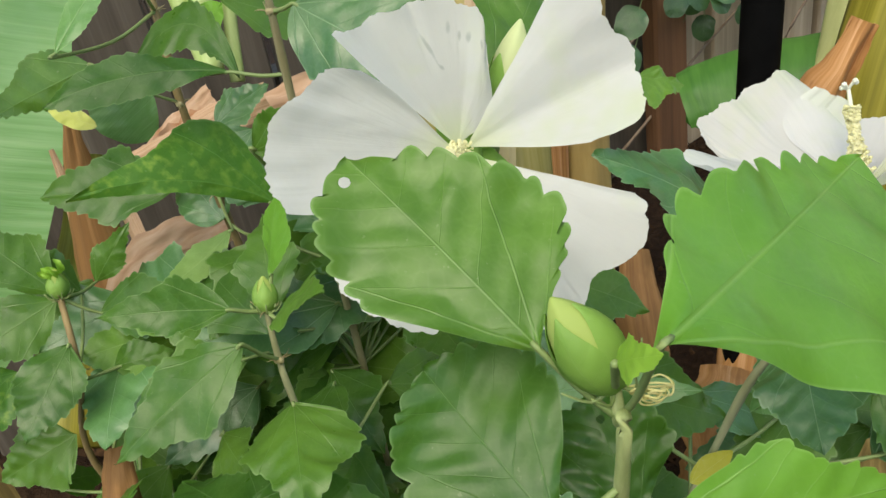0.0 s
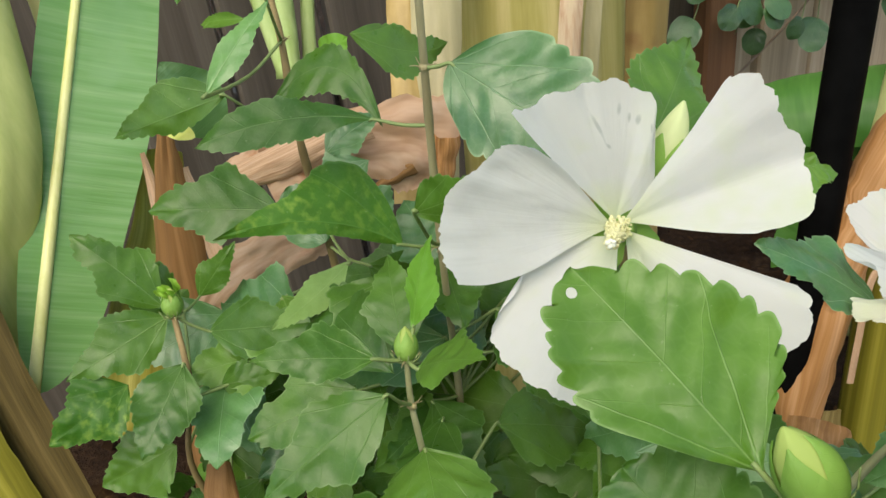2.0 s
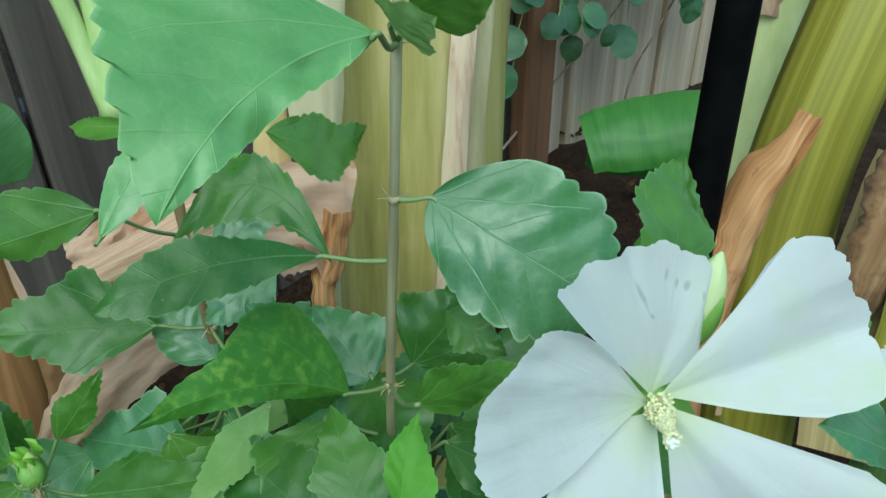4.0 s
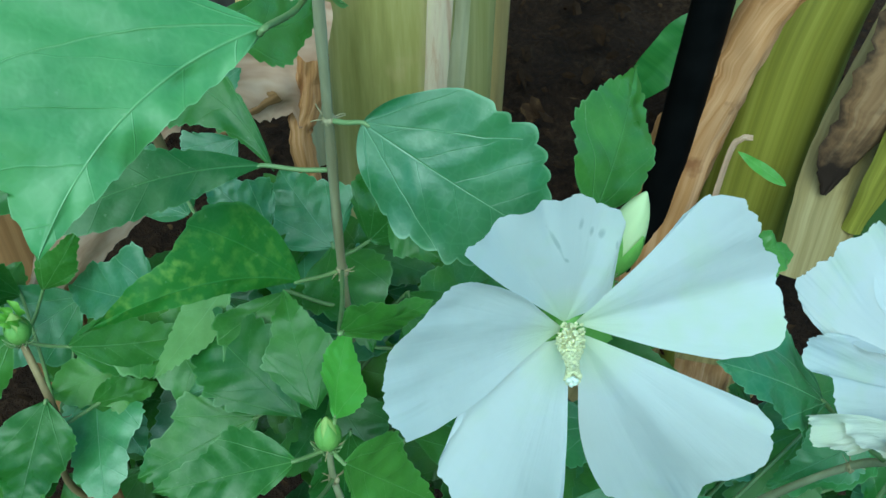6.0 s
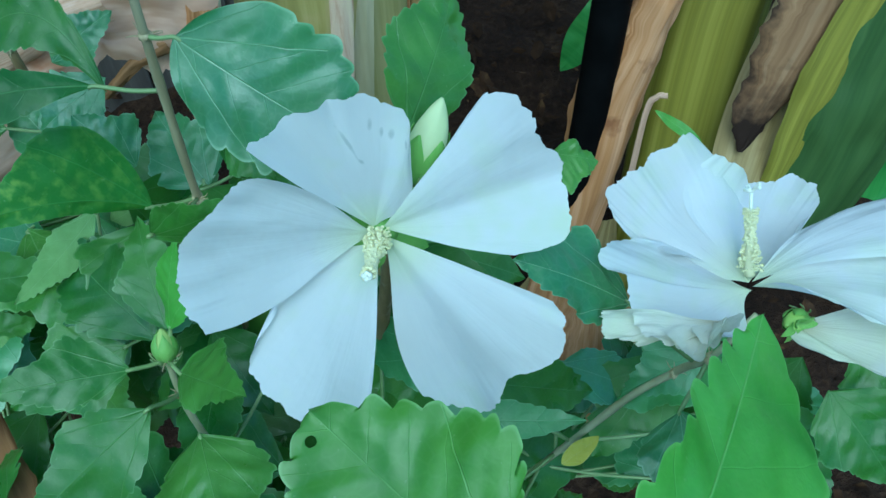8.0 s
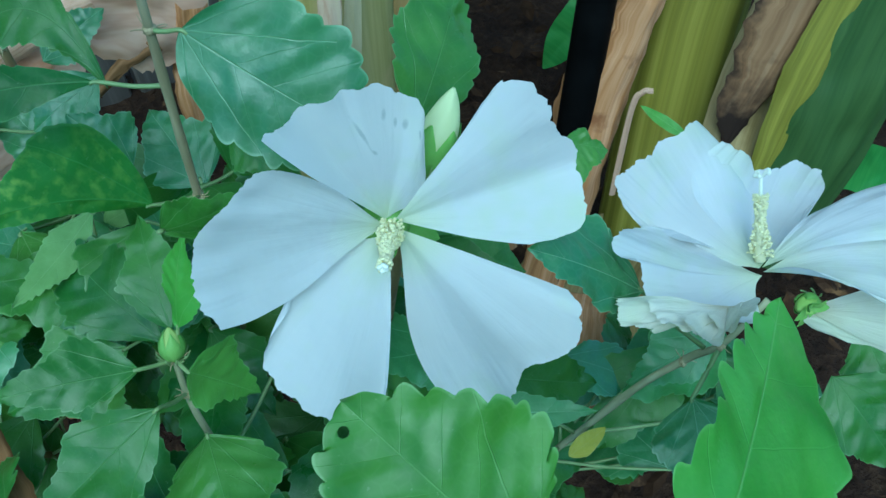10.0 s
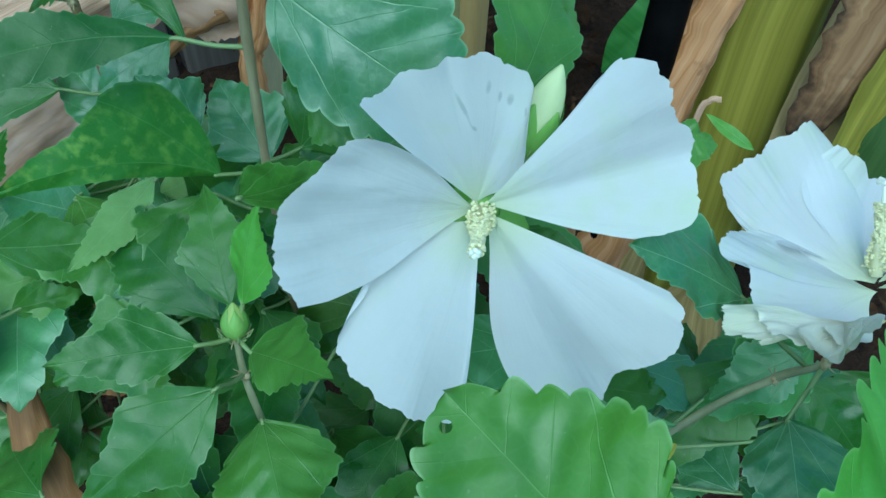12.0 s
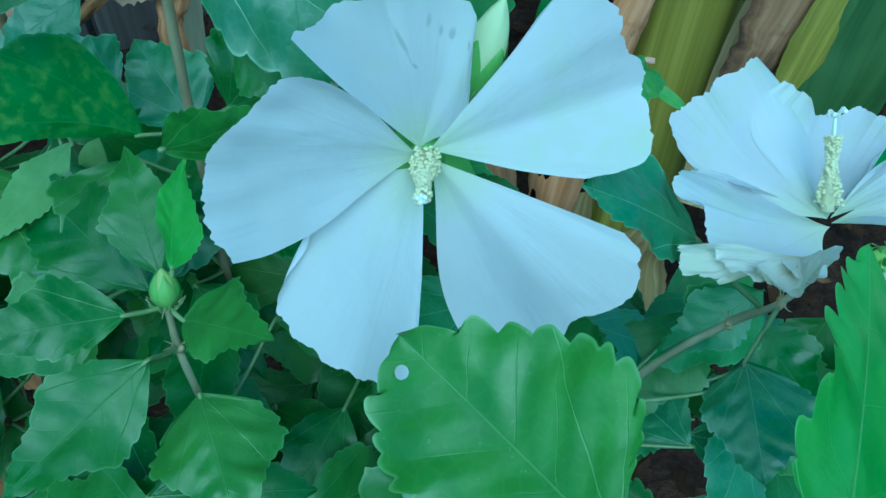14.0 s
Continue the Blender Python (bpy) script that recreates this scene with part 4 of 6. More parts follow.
strip(leaning, "dry_leaf", DRY_ORANGE, [(0.1742, 0.1906, 0.0160), (0.1938, 0.2070, 0.1069), (0.2073, 0.2166, 0.1639), (0.2180, 0.2245, 0.2101), (0.2319, 0.2336, 0.2658), (0.2460, 0.2384, 0.3078), (0.2565, 0.2430, 0.3423), (0.2726, 0.2440, 0.3746), (0.2879, 0.2447, 0.4045)], 0.0840, VIEW, "rolled orange-tan dry leaf", 0.85, 0.3, 8, taper=(0.9, 1.0, 0.35), crease=0.12)
strip(leaning, "dry_sheath", TAN_SHEATH, [(0.1780, 0.1920, -0.0200), (0.1912, 0.2007, 0.0293), (0.2117, 0.2126, 0.1068), (0.2259, 0.2203, 0.1585)], 0.0897, VIEW, "olive-brown dry sheath", 0.4, 0.1, 44, taper=(1.2, 1.0, 0.4), crease=0.04)
strip(leaning, "dry_leaf", DRY, [(0.2332, 0.2063, 0.1955), (0.2442, 0.2209, 0.2650), (0.2505, 0.2217, 0.2790), (0.2569, 0.2189, 0.2809)], 0.0052, VIEW, "", 0.3, 0.1, 9, taper=(1, 1, 0.8))

strip(leaning, "dry_sheath", DRY_ORANGE, [(0.0789, -0.0007, 0.3144), (0.0899, 0.0167, 0.3259), (0.0994, 0.0311, 0.3358), (0.1087, 0.0464, 0.3478)], 0.0420, VIEW, "orange-tan dry sheath low on the stem", 0.4, 0.25, 54, taper=(1.0, 1.0, 0.7), crease=0.05)
strip(leaning, "dry_sheath", DRY_RED, [(0.0969, 0.1208, 0.2953), (0.1006, 0.1396, 0.3187), (0.1079, 0.1645, 0.3381)], 0.0300, VIEW, "rusty dry sheath", 0.4, 0.1, 57, taper=(1, 1, 0.6))
leaf(leaning, (0.4415, 0.1333, 0.2028), (0.3774, 0.1728, 0.2219), (0.0069, 0.0086, 0.0418), 0, "plain", BANANA_GREEN, name="banana_leaf", fold=0.1)
leaf(leaning, (0.2734, 0.1909, 0.2560), (0.2518, 0.2230, 0.2659), (0.0048, 0.0029, 0.0061), 0, "plain", LEAF_YOUNG, name="shoot", label="thin green shoot", ny=24, nv=3)
# green folded leaf that lies behind the stake
strip(leaning, "banana_leaf", BANANA_GREEN, [(0.4280, 0.3754, 0.3154), (0.3880, 0.4071, 0.3056), (0.3351, 0.4425, 0.2936), (0.2929, 0.4650, 0.2824), (0.2677, 0.4752, 0.2735)], 0.0860, (-0.2, -0.6, 0.8), "green folded banana leaf", 0.35, 0.06, 51, taper=(1.0, 1.0, 0.75), crease=0.02)
strip(leaning, "banana_leaf", BANANA_GREEN, [(0.4245, 0.3883, 0.2827), (0.3730, 0.4224, 0.2643), (0.3250, 0.4548, 0.2574), (0.2908, 0.4768, 0.2561), (0.2778, 0.4856, 0.2573)], 0.0700, (-0.2, -1.0, -0.1), "shaded underside of the folded leaf", 0.2, 0.06, 52, taper=(1.0, 1.0, 0.6), crease=0.02)
sheath_stem(leaning, "pseudostem", SHOOT, [(0.4300, 0.4900, -0.0200), (0.3751, 0.4040, 0.2015), (0.3997, 0.4186, 0.3175), (0.4260, 0.4387, 0.4039), (0.4629, 0.4680, 0.5128)], 0.0300, 0.0300, "pale green side shoot")
strip(leaning, "dry_leaf", PAPER, [(0.3920, 0.4154, 0.3942), (0.3992, 0.4194, 0.4181), (0.4097, 0.4245, 0.4565), (0.4233, 0.4307, 0.5217)], 0.0660, VIEW, "pinkish papery sheath on the side shoot", 0.5, 0.3, 53, taper=(0.5, 1.0, 1.0), crease=0.06)
leaf(leaning, (0.3227, 0.3765, 0.2582), (0.2572, 0.3728, 0.1774), (-0.0203, 0.0290, 0.0152), 0, "plain", BANANA_GREEN, name="banana_leaf", fold=0.2)

# young plant with the broad upright leaf
young = thing("banana_plant", "young banana plant with a broad pale green leaf", "banana plant", "banana clump", at=(-0.27, 0.25, 0))
LOOK = ((-0.3036, 0.2333, 0.2947), (-0.2053, 0.4436, 0.5912), (0.0671, 0.0122, -0.0309), 0.0)
blade = leaf(young, *LOOK, "strap", BANANA_LEAF, name="banana_leaf", fold=0.05, camber=0.0, wave=0.03, label="broad upright banana leaf, yellow midrib coloured brighter for sun", ny=60, lopsided=(1.45, 0.55))
b0, t0, s0, k0 = LOOK
b0, t0, s0 = Vector(b0), Vector(t0), Vector(s0)
n0 = s0.cross(t0 - b0).normalized()
tube("midrib", blade, BANANA_RIB, [b0.lerp(t0, f) + s0.normalized() * (k0 * (t0 - b0).length * 4 * f * (1 - f)) + n0 * 0.0004 for f in (0, 0.15, 0.3, 0.45, 0.6, 0.8, 0.97)], 0.0042, 0.0026, 8, 6)
sheath_stem(young, "pseudostem", BANANA_FRESH, [(-0.3524, 0.2426, 0.2193), (-0.3186, 0.2854, 0.3501), (-0.2972, 0.3017, 0.4066), (-0.2881, 0.3194, 0.4460), (-0.2885, 0.3512, 0.5178), (-0.2849, 0.3734, 0.5928)], 0.0240, 0.0200)
sheath_stem(young, "leaf_sheath", BANANA_PALE, [(-0.2693, 0.3649, 0.3477), (-0.2566, 0.3863, 0.4606), (-0.2555, 0.4052, 0.5207), (-0.2500, 0.4301, 0.5907)], 0.0120, 0.0240, "yellow-olive sheath")
strip(young, "dry_leaf", OLIVE_BROWN, [(-0.2944, 0.1849, 0.2017), (-0.3071, 0.2040, 0.2726), (-0.3174, 0.2224, 0.3422), (-0.3238, 0.2398, 0.4097)], 0.0450, VIEW, "brown dry sheath", 0.4, 0.05, 11, taper=(1, 1, 1))
strip(young, "leaf_sheath", BANANA, [(-0.3192, 0.1696, 0.2144), (-0.3316, 0.1877, 0.2837), (-0.3391, 0.2030, 0.3480), (-0.3434, 0.2191, 0.4135)], 0.0500, VIEW, "", 0.4, 0.05, 12, taper=(1, 1, 1))

sheath_stem(young, "pseudostem", BANANA, [(-0.2699, 0.2585, 0.2218), (-0.2508, 0.3243, 0.2846), (-0.2298, 0.3632, 0.3306), (-0.2240, 0.3983, 0.3681)], 0.0280, 0.0160, "olive-brown old stem")
strip(young, "dry_sheath", DRY, [(-0.1880, 0.3212, 0.2860), (-0.1961, 0.3476, 0.3236), (-0.2069, 0.3766, 0.3641)], 0.0130, VIEW, "tan dry sheath edge", 0.3, 0.1, 55, taper=(1, 1, 0.7))
strip(young, "dry_sheath", DRY_RED, [(-0.2025, 0.2619, 0.2608), (-0.1931, 0.3010, 0.2864), (-0.1820, 0.3349, 0.3108)], 0.0420, VIEW, "rusty dry sheath", 0.4, 0.1, 56, taper=(1, 1, 0.5))

# dry sheaths and papery dead leaves round the old stump
stump = thing("banana_stump", "dry brown banana stump with papery hanging leaves", "banana plant", "banana clump", at=(-0.15, 0.25, 0))
strip(stump, "dry_sheath", DRY_RED, [(-0.2247, 0.2226, 0.1377), (-0.2044, 0.2355, 0.2757), (-0.1907, 0.2506, 0.3943), (-0.1787, 0.2604, 0.4575)], 0.0400, VIEW, "orange-brown dry sheath", 0.5, 0.3, 31, taper=(1, 1, 0.1), crease=0.06)
strip(stump, "dry_sheath", DRY, [(-0.2104, 0.2360, 0.1169), (-0.2033, 0.2445, 0.2468), (-0.1980, 0.2468, 0.3420), (-0.1996, 0.2693, 0.4283)], 0.0420, VIEW, "tan dry sheath", 0.5, 0.3, 32, taper=(1, 0.9, 0.08), crease=0.06)
strip(stump, "dry_sheath", DRY_RED, [(-0.1735, 0.2123, 0.1193), (-0.1846, 0.2306, 0.1988), (-0.1858, 0.2464, 0.2505), (-0.1889, 0.2576, 0.2938)], 0.0436, VIEW, "", 0.5, 0.15, 33, taper=(1, 1, 0.6), crease=0.06)
strip(stump, "dry_leaf", PAPER, [(-0.0216, 0.2153, 0.4207), (-0.0459, 0.2125, 0.4347), (-0.0769, 0.2157, 0.4369), (-0.1019, 0.2043, 0.4362), (-0.1237, 0.1975, 0.4331)], 0.0480, VIEW, "papery pinkish-tan dead leaf", 0.15, 0.35, 13, taper=(1.3, 0.8, 0.7), crease=0.12)
strip(stump, "dry_leaf", PAPER, [(-0.1037, 0.2044, 0.3938), (-0.1294, 0.1918, 0.3913), (-0.1542, 0.1778, 0.3865), (-0.1732, 0.1676, 0.3673)], 0.0320, VIEW, "papery tan dead leaf", 0.25, 0.25, 14, taper=(0.8, 1.0, 0.5), crease=0.12)
strip(stump, "dry_leaf", DRY_ORANGE, [(-0.0282, 0.2063, 0.4358), (-0.0332, 0.2046, 0.4120), (-0.0396, 0.2015, 0.3952), (-0.0392, 0.1963, 0.3586)], 0.0196, VIEW, "crinkled hanging dead leaf", 0.6, 0.35, 15, taper=(1, 1, 0.7), crease=0.14)
strip(stump, "dry_leaf", DRY_RED, [(-0.0464, 0.2036, 0.4242), (-0.0636, 0.2039, 0.4170), (-0.0821, 0.2006, 0.4042)], 0.0153, VIEW, "rolled rusty leaf tip", 0.9, 0.3, 16, taper=(1, 1, 0.5), crease=0.14)
strip(stump, "dry_leaf", PAPER, [(-0.0949, 0.2254, 0.4525), (-0.1268, 0.2334, 0.4302), (-0.1473, 0.2388, 0.4188)], 0.0240, VIEW, "", 0.2, 0.25, 17, taper=(0.8, 1, 0.9), crease=0.12)
strip(stump, "dry_leaf", DRY, [(-0.1413, 0.1962, 0.4374), (-0.1148, 0.1987, 0.4434), (-0.0876, 0.2007, 0.4518), (-0.0663, 0.1991, 0.4566)], 0.0240, VIEW, "curved tan dead leaf", 0.5, 0.12, 18, taper=(0.8, 1, 0.9), crease=0.08)
strip(stump, "dry_sheath", DRY_RED, [(-0.1488, 0.0202, 0.3337), (-0.1548, 0.0369, 0.3436), (-0.1574, 0.0546, 0.3541), (-0.1566, 0.0734, 0.3655)], 0.0260, VIEW, "orange-tan fallen sheath", 0.5, 0.15, 19, taper=(0.9, 1, 0.5), crease=0.06)
leaf(stump, (-0.1849, 0.4469, 0.3546), (-0.2218, 0.4729, 0.4129), (0.0439, 0.0054, 0.0251), 0, "plain", BANANA_LEAF, name="banana_leaf", fold=-0.1)
# small added leaf whose pale colour stands for a patch of sun
leaf(stump, (-0.1587, 0.2306, 0.4489), (-0.1783, 0.2278, 0.4660), (0.0059, 0.0041, 0.0075), 0, "plain", SUN_PAINTED, name="banana_leaf", label="small leaf tip coloured pale lime for a sun patch")
# green leaf stalks that rise by the fence
for (a, b, c), r in ((((-0.1191, 0.4004, 0.4136), (-0.1276, 0.4183, 0.4609), (-0.1395, 0.4347, 0.5215)), 0.0052), (((-0.1180, 0.3988, 0.4099), (-0.1133, 0.4180, 0.4588), (-0.1153, 0.4350, 0.5184)), 0.0070), (((-0.1039, 0.4146, 0.3959), (-0.0973, 0.4336, 0.4428), (-0.0846, 0.4534, 0.5104)), 0.0042)):
    tube("leaf_stalk", stump, STALK, [a, b, c], r * 1.35, r * 1.2, 10, 6)

# ---- vine on the fence ----
vine = thing("vine", "round-leaved green vine climbing the fence", "vine", at=tuple(fence_place(0.05, -0.03, 0)))
rnd = random.Random(21)
for k, (u0, u1) in enumerate(((-0.10, 0.35), (0.02, 0.45), (-0.12, 0.02), (0.30, 0.5))):
    line = [fence_place(u0 + (u1 - u0) * f + 0.02 * math.sin(9 * f + k), -0.02 - 0.01 * k, 0.02 + 0.36 * f + 0.03 * math.sin(5 * f + 2 * k)) for f in (0, 0.2, 0.4, 0.6, 0.8, 1.0)]
    tube("vine_stem", vine, VINE_WOOD, line, 0.0022, 0.0014, 6, 5, 0.2)
for k in range(84):
    u, z = rnd.uniform(-0.12, 0.48), 0.20 + 0.27 * rnd.random()
    c = fence_place(u, rnd.uniform(-0.075, -0.03), z)
    w = rnd.uniform(0, 6.283)
    size = rnd.uniform(0.030, 0.052)
    d = Vector((math.cos(w) * 0.6, -0.25, -0.6 + 0.3 * math.sin(w))).normalized() * size
    face = Vector((rnd.uniform(-0.4, 0.4), -0.8, rnd.uniform(0.1, 0.7)))
    side = d.cross(face).normalized() * size * 0.85
    leaf(vine, c, c + d, side, 0.0, "disc", IVY, stalk=c - d * 0.5 + Vector((0, 0.01, 0.01)), ny=18, nv=4, wave=0.02)

# ---- the hibiscus shrub ----
shrub = thing("hibiscus_shrub", "leafy white-flowered hibiscus shrub in a garden bed", "shrub", at=(-0.03, 0.06, 0))
NODE = Vector((-0.0420, 0.0652, 0.5744))
MAIN = [(-0.0500, 0.1100, -0.0200), (-0.0505, 0.0970, 0.2000), (-0.0470, 0.0820, 0.3700), (-0.0465, 0.0735, 0.4560), (-0.0441, 0.0669, 0.5303), (-0.0420, 0.0652, 0.5744), (-0.0405, 0.0642, 0.5944), (-0.0380, 0.0652, 0.6194)]
tube("stem", shrub, GREENWOOD, MAIN, 0.0017, 0.0013, 10, 8, 0.25)
SECOND = [(-0.0700, 0.1200, -0.0200), (-0.0850, 0.1350, 0.2000), (-0.0930, 0.1542, 0.3683), (-0.0955, 0.1513, 0.4334), (-0.0968, 0.1470, 0.4801), (-0.0958, 0.1556, 0.5178), (-0.0970, 0.1628, 0.5346), (-0.0965, 0.1735, 0.5673)]
tube("stem", shrub, BARK, SECOND, 0.0026, 0.0014, 8, 8, 0.25)
THIRD = [(-0.0450, 0.0400, -0.0200), (-0.0630, 0.0250, 0.2500), (-0.0667, 0.0091, 0.4086), (-0.0677, 0.0116, 0.4356), (-0.0667, 0.0131, 0.4541)]
tube("stem", shrub, TWIG_BARK, THIRD, 0.0014, 0.0010, 8, 8, 0.3)
FOURTH = [(-0.0900, 0.0800, -0.0200), (-0.1300, 0.1000, 0.2200), (-0.1668, 0.0763, 0.3475), (-0.1586, 0.0826, 0.4019), (-0.1616, 0.1035, 0.4249)]
tube("stem", shrub, BARK, FOURTH, 0.0019, 0.0012, 8, 8, 0.25)
FRONT = [(0.0000, 0.0300, -0.0200), (0.0150, -0.0300, 0.2500), (0.0061, -0.1082, 0.4777), (0.0078, -0.1039, 0.4903), (0.0082, -0.1017, 0.4964)]
tube("stem", shrub, GREEN_STEM, FRONT, 0.0016, 0.0012, 10, 8, 0.2)
TWIG = [(0.0100, 0.0300, -0.0200), (0.0400, 0.0000, 0.2500), (0.0666, -0.0297, 0.4022), (0.0822, -0.0387, 0.4411), (0.0835, -0.0478, 0.4643), (0.0960, -0.0460, 0.4780)]
tube("stem", shrub, TWIG_BARK, TWIG, 0.0015, 0.0010, 8, 8, 0.3)
BACK = [(-0.02, 0.07, -0.02), (0.0, 0.05, 0.3), (0.008, 0.022, 0.46), (0.012, 0.014, 0.485)]
tube("stem", shrub, BARK, BACK, 0.004, 0.0016, 8, 8, 0.25)

# main flower
THROAT = Vector((0.002, 0.005, 0.4965))
flower = new("flower")
flower.parent = shrub
flower.location = THROAT - shrub.location
flower["label"] = "large open white flower with cream centre"
petal(flower, THROAT + Vector((-0.001, 0.001, 0.001)), [(-0.0267, 0.0083, 0.5361), (-0.0186, 0.0160, 0.5348), (-0.0103, 0.0156, 0.5371), (0.0036, 0.0128, 0.5388), (0.0100, 0.0113, 0.5347), (0.0135, 0.0071, 0.5323), (0.0125, 0.0063, 0.5160)], SCUFFED_CREASED, seed=1, wave=0.03, rough=0.035, bulge=(0.05, 0.35), corner=0.0, crease=(0.40, 0.03, 0.035))
petal(flower, THROAT + Vector((-0.0015, 0, 0)), [(-0.0217, 0.0054, 0.5262), (-0.0292, 0.0061, 0.5283), (-0.0394, 0.0022, 0.5245), (-0.0494, -0.0022, 0.5175), (-0.0513, -0.0063, 0.5085), (-0.0496, -0.0123, 0.4988)], seed=2, wave=0.02, bulge=(0.12, 0.3), corner=0.0)
petal(flower, THROAT + Vector((-0.0005, -0.001, -0.001)), [(-0.0323, -0.0079, 0.4894), (-0.0413, -0.0151, 0.4818), (-0.0353, -0.0283, 0.4736), (-0.0197, -0.0369, 0.4676), (-0.0133, -0.0315, 0.4736)], seed=3, wave=0.02, bulge=(0.65, 0.05), corner=0.0)
petal(flower, THROAT + Vector((0.001, -0.001, -0.001)), [(0.0010, -0.0301, 0.4615), (0.0170, -0.0395, 0.4595), (0.0248, -0.0395, 0.4750), (0.0341, -0.0416, 0.4799), (0.0409, -0.0361, 0.4887), (0.0396, -0.0292, 0.4905)], seed=4, wave=0.02, corner=0.0, bulge=(0.25, 0.0))
petal(flower, THROAT + Vector((0.001, 0, 0.001)), [(0.0273, 0.0051, 0.5317), (0.0334, 0.0041, 0.5389), (0.0406, -0.0029, 0.5373), (0.0440, -0.0064, 0.5270), (0.0496, -0.0102, 0.5163), (0.0460, -0.0210, 0.5071), (0.0321, -0.0205, 0.5031)], seed=5, wave=0.02, corner=0.0, bulge=(-0.05, 0.05))
column(flower, THROAT, (-0.006, -0.013, 0.5035), style=0.0010)
bm = bmesh.new()
ball_into(bm, THROAT + Vector((0.001, 0.002, -0.0015)), 0.0055, (1, 1, 0.8))
settle(finish("calyx", bm, SEPAL, None, "green calyx behind the petals"), flower, THROAT)
for k in range(5):
    w = 6.283 * k / 5 + 0.55
    out = Vector((math.cos(w), 0.35 * math.sin(w), 0.85 * math.sin(w)))
    leaf(flower, THROAT + Vector((0, 0.003, -0.001)), THROAT + out * 0.018 + Vector((0, 0.003, -0.002)), out.cross(Vector((0.1, -0.7, 0.6))).normalized() * 0.009, 0.0, "plain", SEPAL, name="sepal", ny=16, nv=4)

# second flower, half open, with a wilted one under it
T2 = Vector((0.0975, -0.0375, 0.4815))
flower2 = new("flower")
flower2.parent = shrub
flower2.location = T2 - shrub.location
flower2["label"] = "half-open white flower beside a wilted bloom"
petal(flower2, T2, [(0.0724, -0.0139, 0.4857), (0.0692, -0.0031, 0.4881), (0.0698, 0.0000, 0.4907), (0.0800, 0.0042, 0.4949), (0.0934, 0.0061, 0.4964), (0.1019, 0.0077, 0.4971), (0.1045, 0.0014, 0.4910)], seed=6, bow=-0.2, wave=0.03, rough=0.05, corner=0.0, bulge=(0.3, 0.75))
petal(flower2, T2, [(0.1058, 0.0004, 0.4913), (0.1141, -0.0026, 0.4888), (0.1199, -0.0077, 0.4859), (0.1320, -0.0089, 0.4862), (0.1320, -0.0207, 0.4857), (0.1212, -0.0251, 0.4817)], seed=7, bow=-0.2, wave=0.03, rough=0.05, corner=0.0, bulge=(0.75, 0.3))
petal(flower2, T2 + Vector((0, -0.002, -0.001)), [(0.0792, -0.0236, 0.4873), (0.0771, -0.0154, 0.4860), (0.0592, -0.0181, 0.4928), (0.0563, -0.0251, 0.4923), (0.0611, -0.0288, 0.4928), (0.0597, -0.0365, 0.4869), (0.0645, -0.0423, 0.4853), (0.0761, -0.0461, 0.4834)], seed=8, bow=0.14, wave=0.04, rough=0.05, corner=0.0, bulge=(0.6, 0.6))
petal(flower2, T2 + Vector((0.001, 0, 0)), [(0.1319, -0.0306, 0.4896), (0.1423, -0.0329, 0.4966), (0.1450, -0.0466, 0.4999), (0.1346, -0.0571, 0.5000)], seed=9, bow=0.2, wave=0.04, rough=0.02)
petal(flower2, T2 + Vector((0.001, -0.001, -0.001)), [(0.1333, -0.0471, 0.4968), (0.1374, -0.0594, 0.4964), (0.1304, -0.0704, 0.4944), (0.1171, -0.0723, 0.4936), (0.1062, -0.0588, 0.4945)], seed=10, bow=0.2, wave=0.05, rough=0.03)
column(flower2, (0.0983, -0.0360, 0.4827), (0.1018, -0.0217, 0.5018), 0.0027, 260, 2, 5, 0.78, 0.0024)
wilt = new("wilted_flower")
wilt.parent = shrub
wilt.location = Vector((0.078, -0.047, 0.478)) - shrub.location
wilt["label"] = "crumpled cream wilted flower"
W0 = (0.0793, -0.0484, 0.4874)
petal(wilt, W0, [(0.0505, -0.0342, 0.4879), (0.0498, -0.0391, 0.4879), (0.0514, -0.0440, 0.4873), (0.0562, -0.0463, 0.4867), (0.0594, -0.0467, 0.4897)], WILTED, seed=11, wave=0.04, rough=0.07, crumple=0.06, bulge=(0.4, 0.4))
petal(wilt, W0, [(0.0567, -0.0396, 0.4891), (0.0568, -0.0469, 0.4902), (0.0614, -0.0515, 0.4918), (0.0660, -0.0528, 0.4931)], WILTED, seed=12, wave=0.05, rough=0.06, crumple=0.06, bulge=(0.4, 0.4))
petal(wilt, W0, [(0.0624, -0.0495, 0.4922), (0.0628, -0.0557, 0.4928), (0.0674, -0.0594, 0.4938), (0.0705, -0.0568, 0.4963), (0.0745, -0.0542, 0.4980)], WILTED, seed=13, wave=0.05, rough=0.06, crumple=0.06, bulge=(0.4, 0.4))
petal(wilt, W0, [(0.0679, -0.0519, 0.4942), (0.0698, -0.0578, 0.4955), (0.0762, -0.0571, 0.4975), (0.0804, -0.0550, 0.4987)], WILTED, seed=14, wave=0.05, rough=0.06, crumple=0.06, bulge=(0.4, 0.4))
petal(wilt, (0.1022, -0.0523, 0.4796), [(0.0993, -0.0611, 0.4812), (0.1065, -0.0689, 0.4848), (0.1155, -0.0809, 0.4870), (0.1284, -0.0748, 0.4885), (0.1270, -0.0597, 0.4867)], WILTED, seed=15, wave=0.05, rough=0.04)
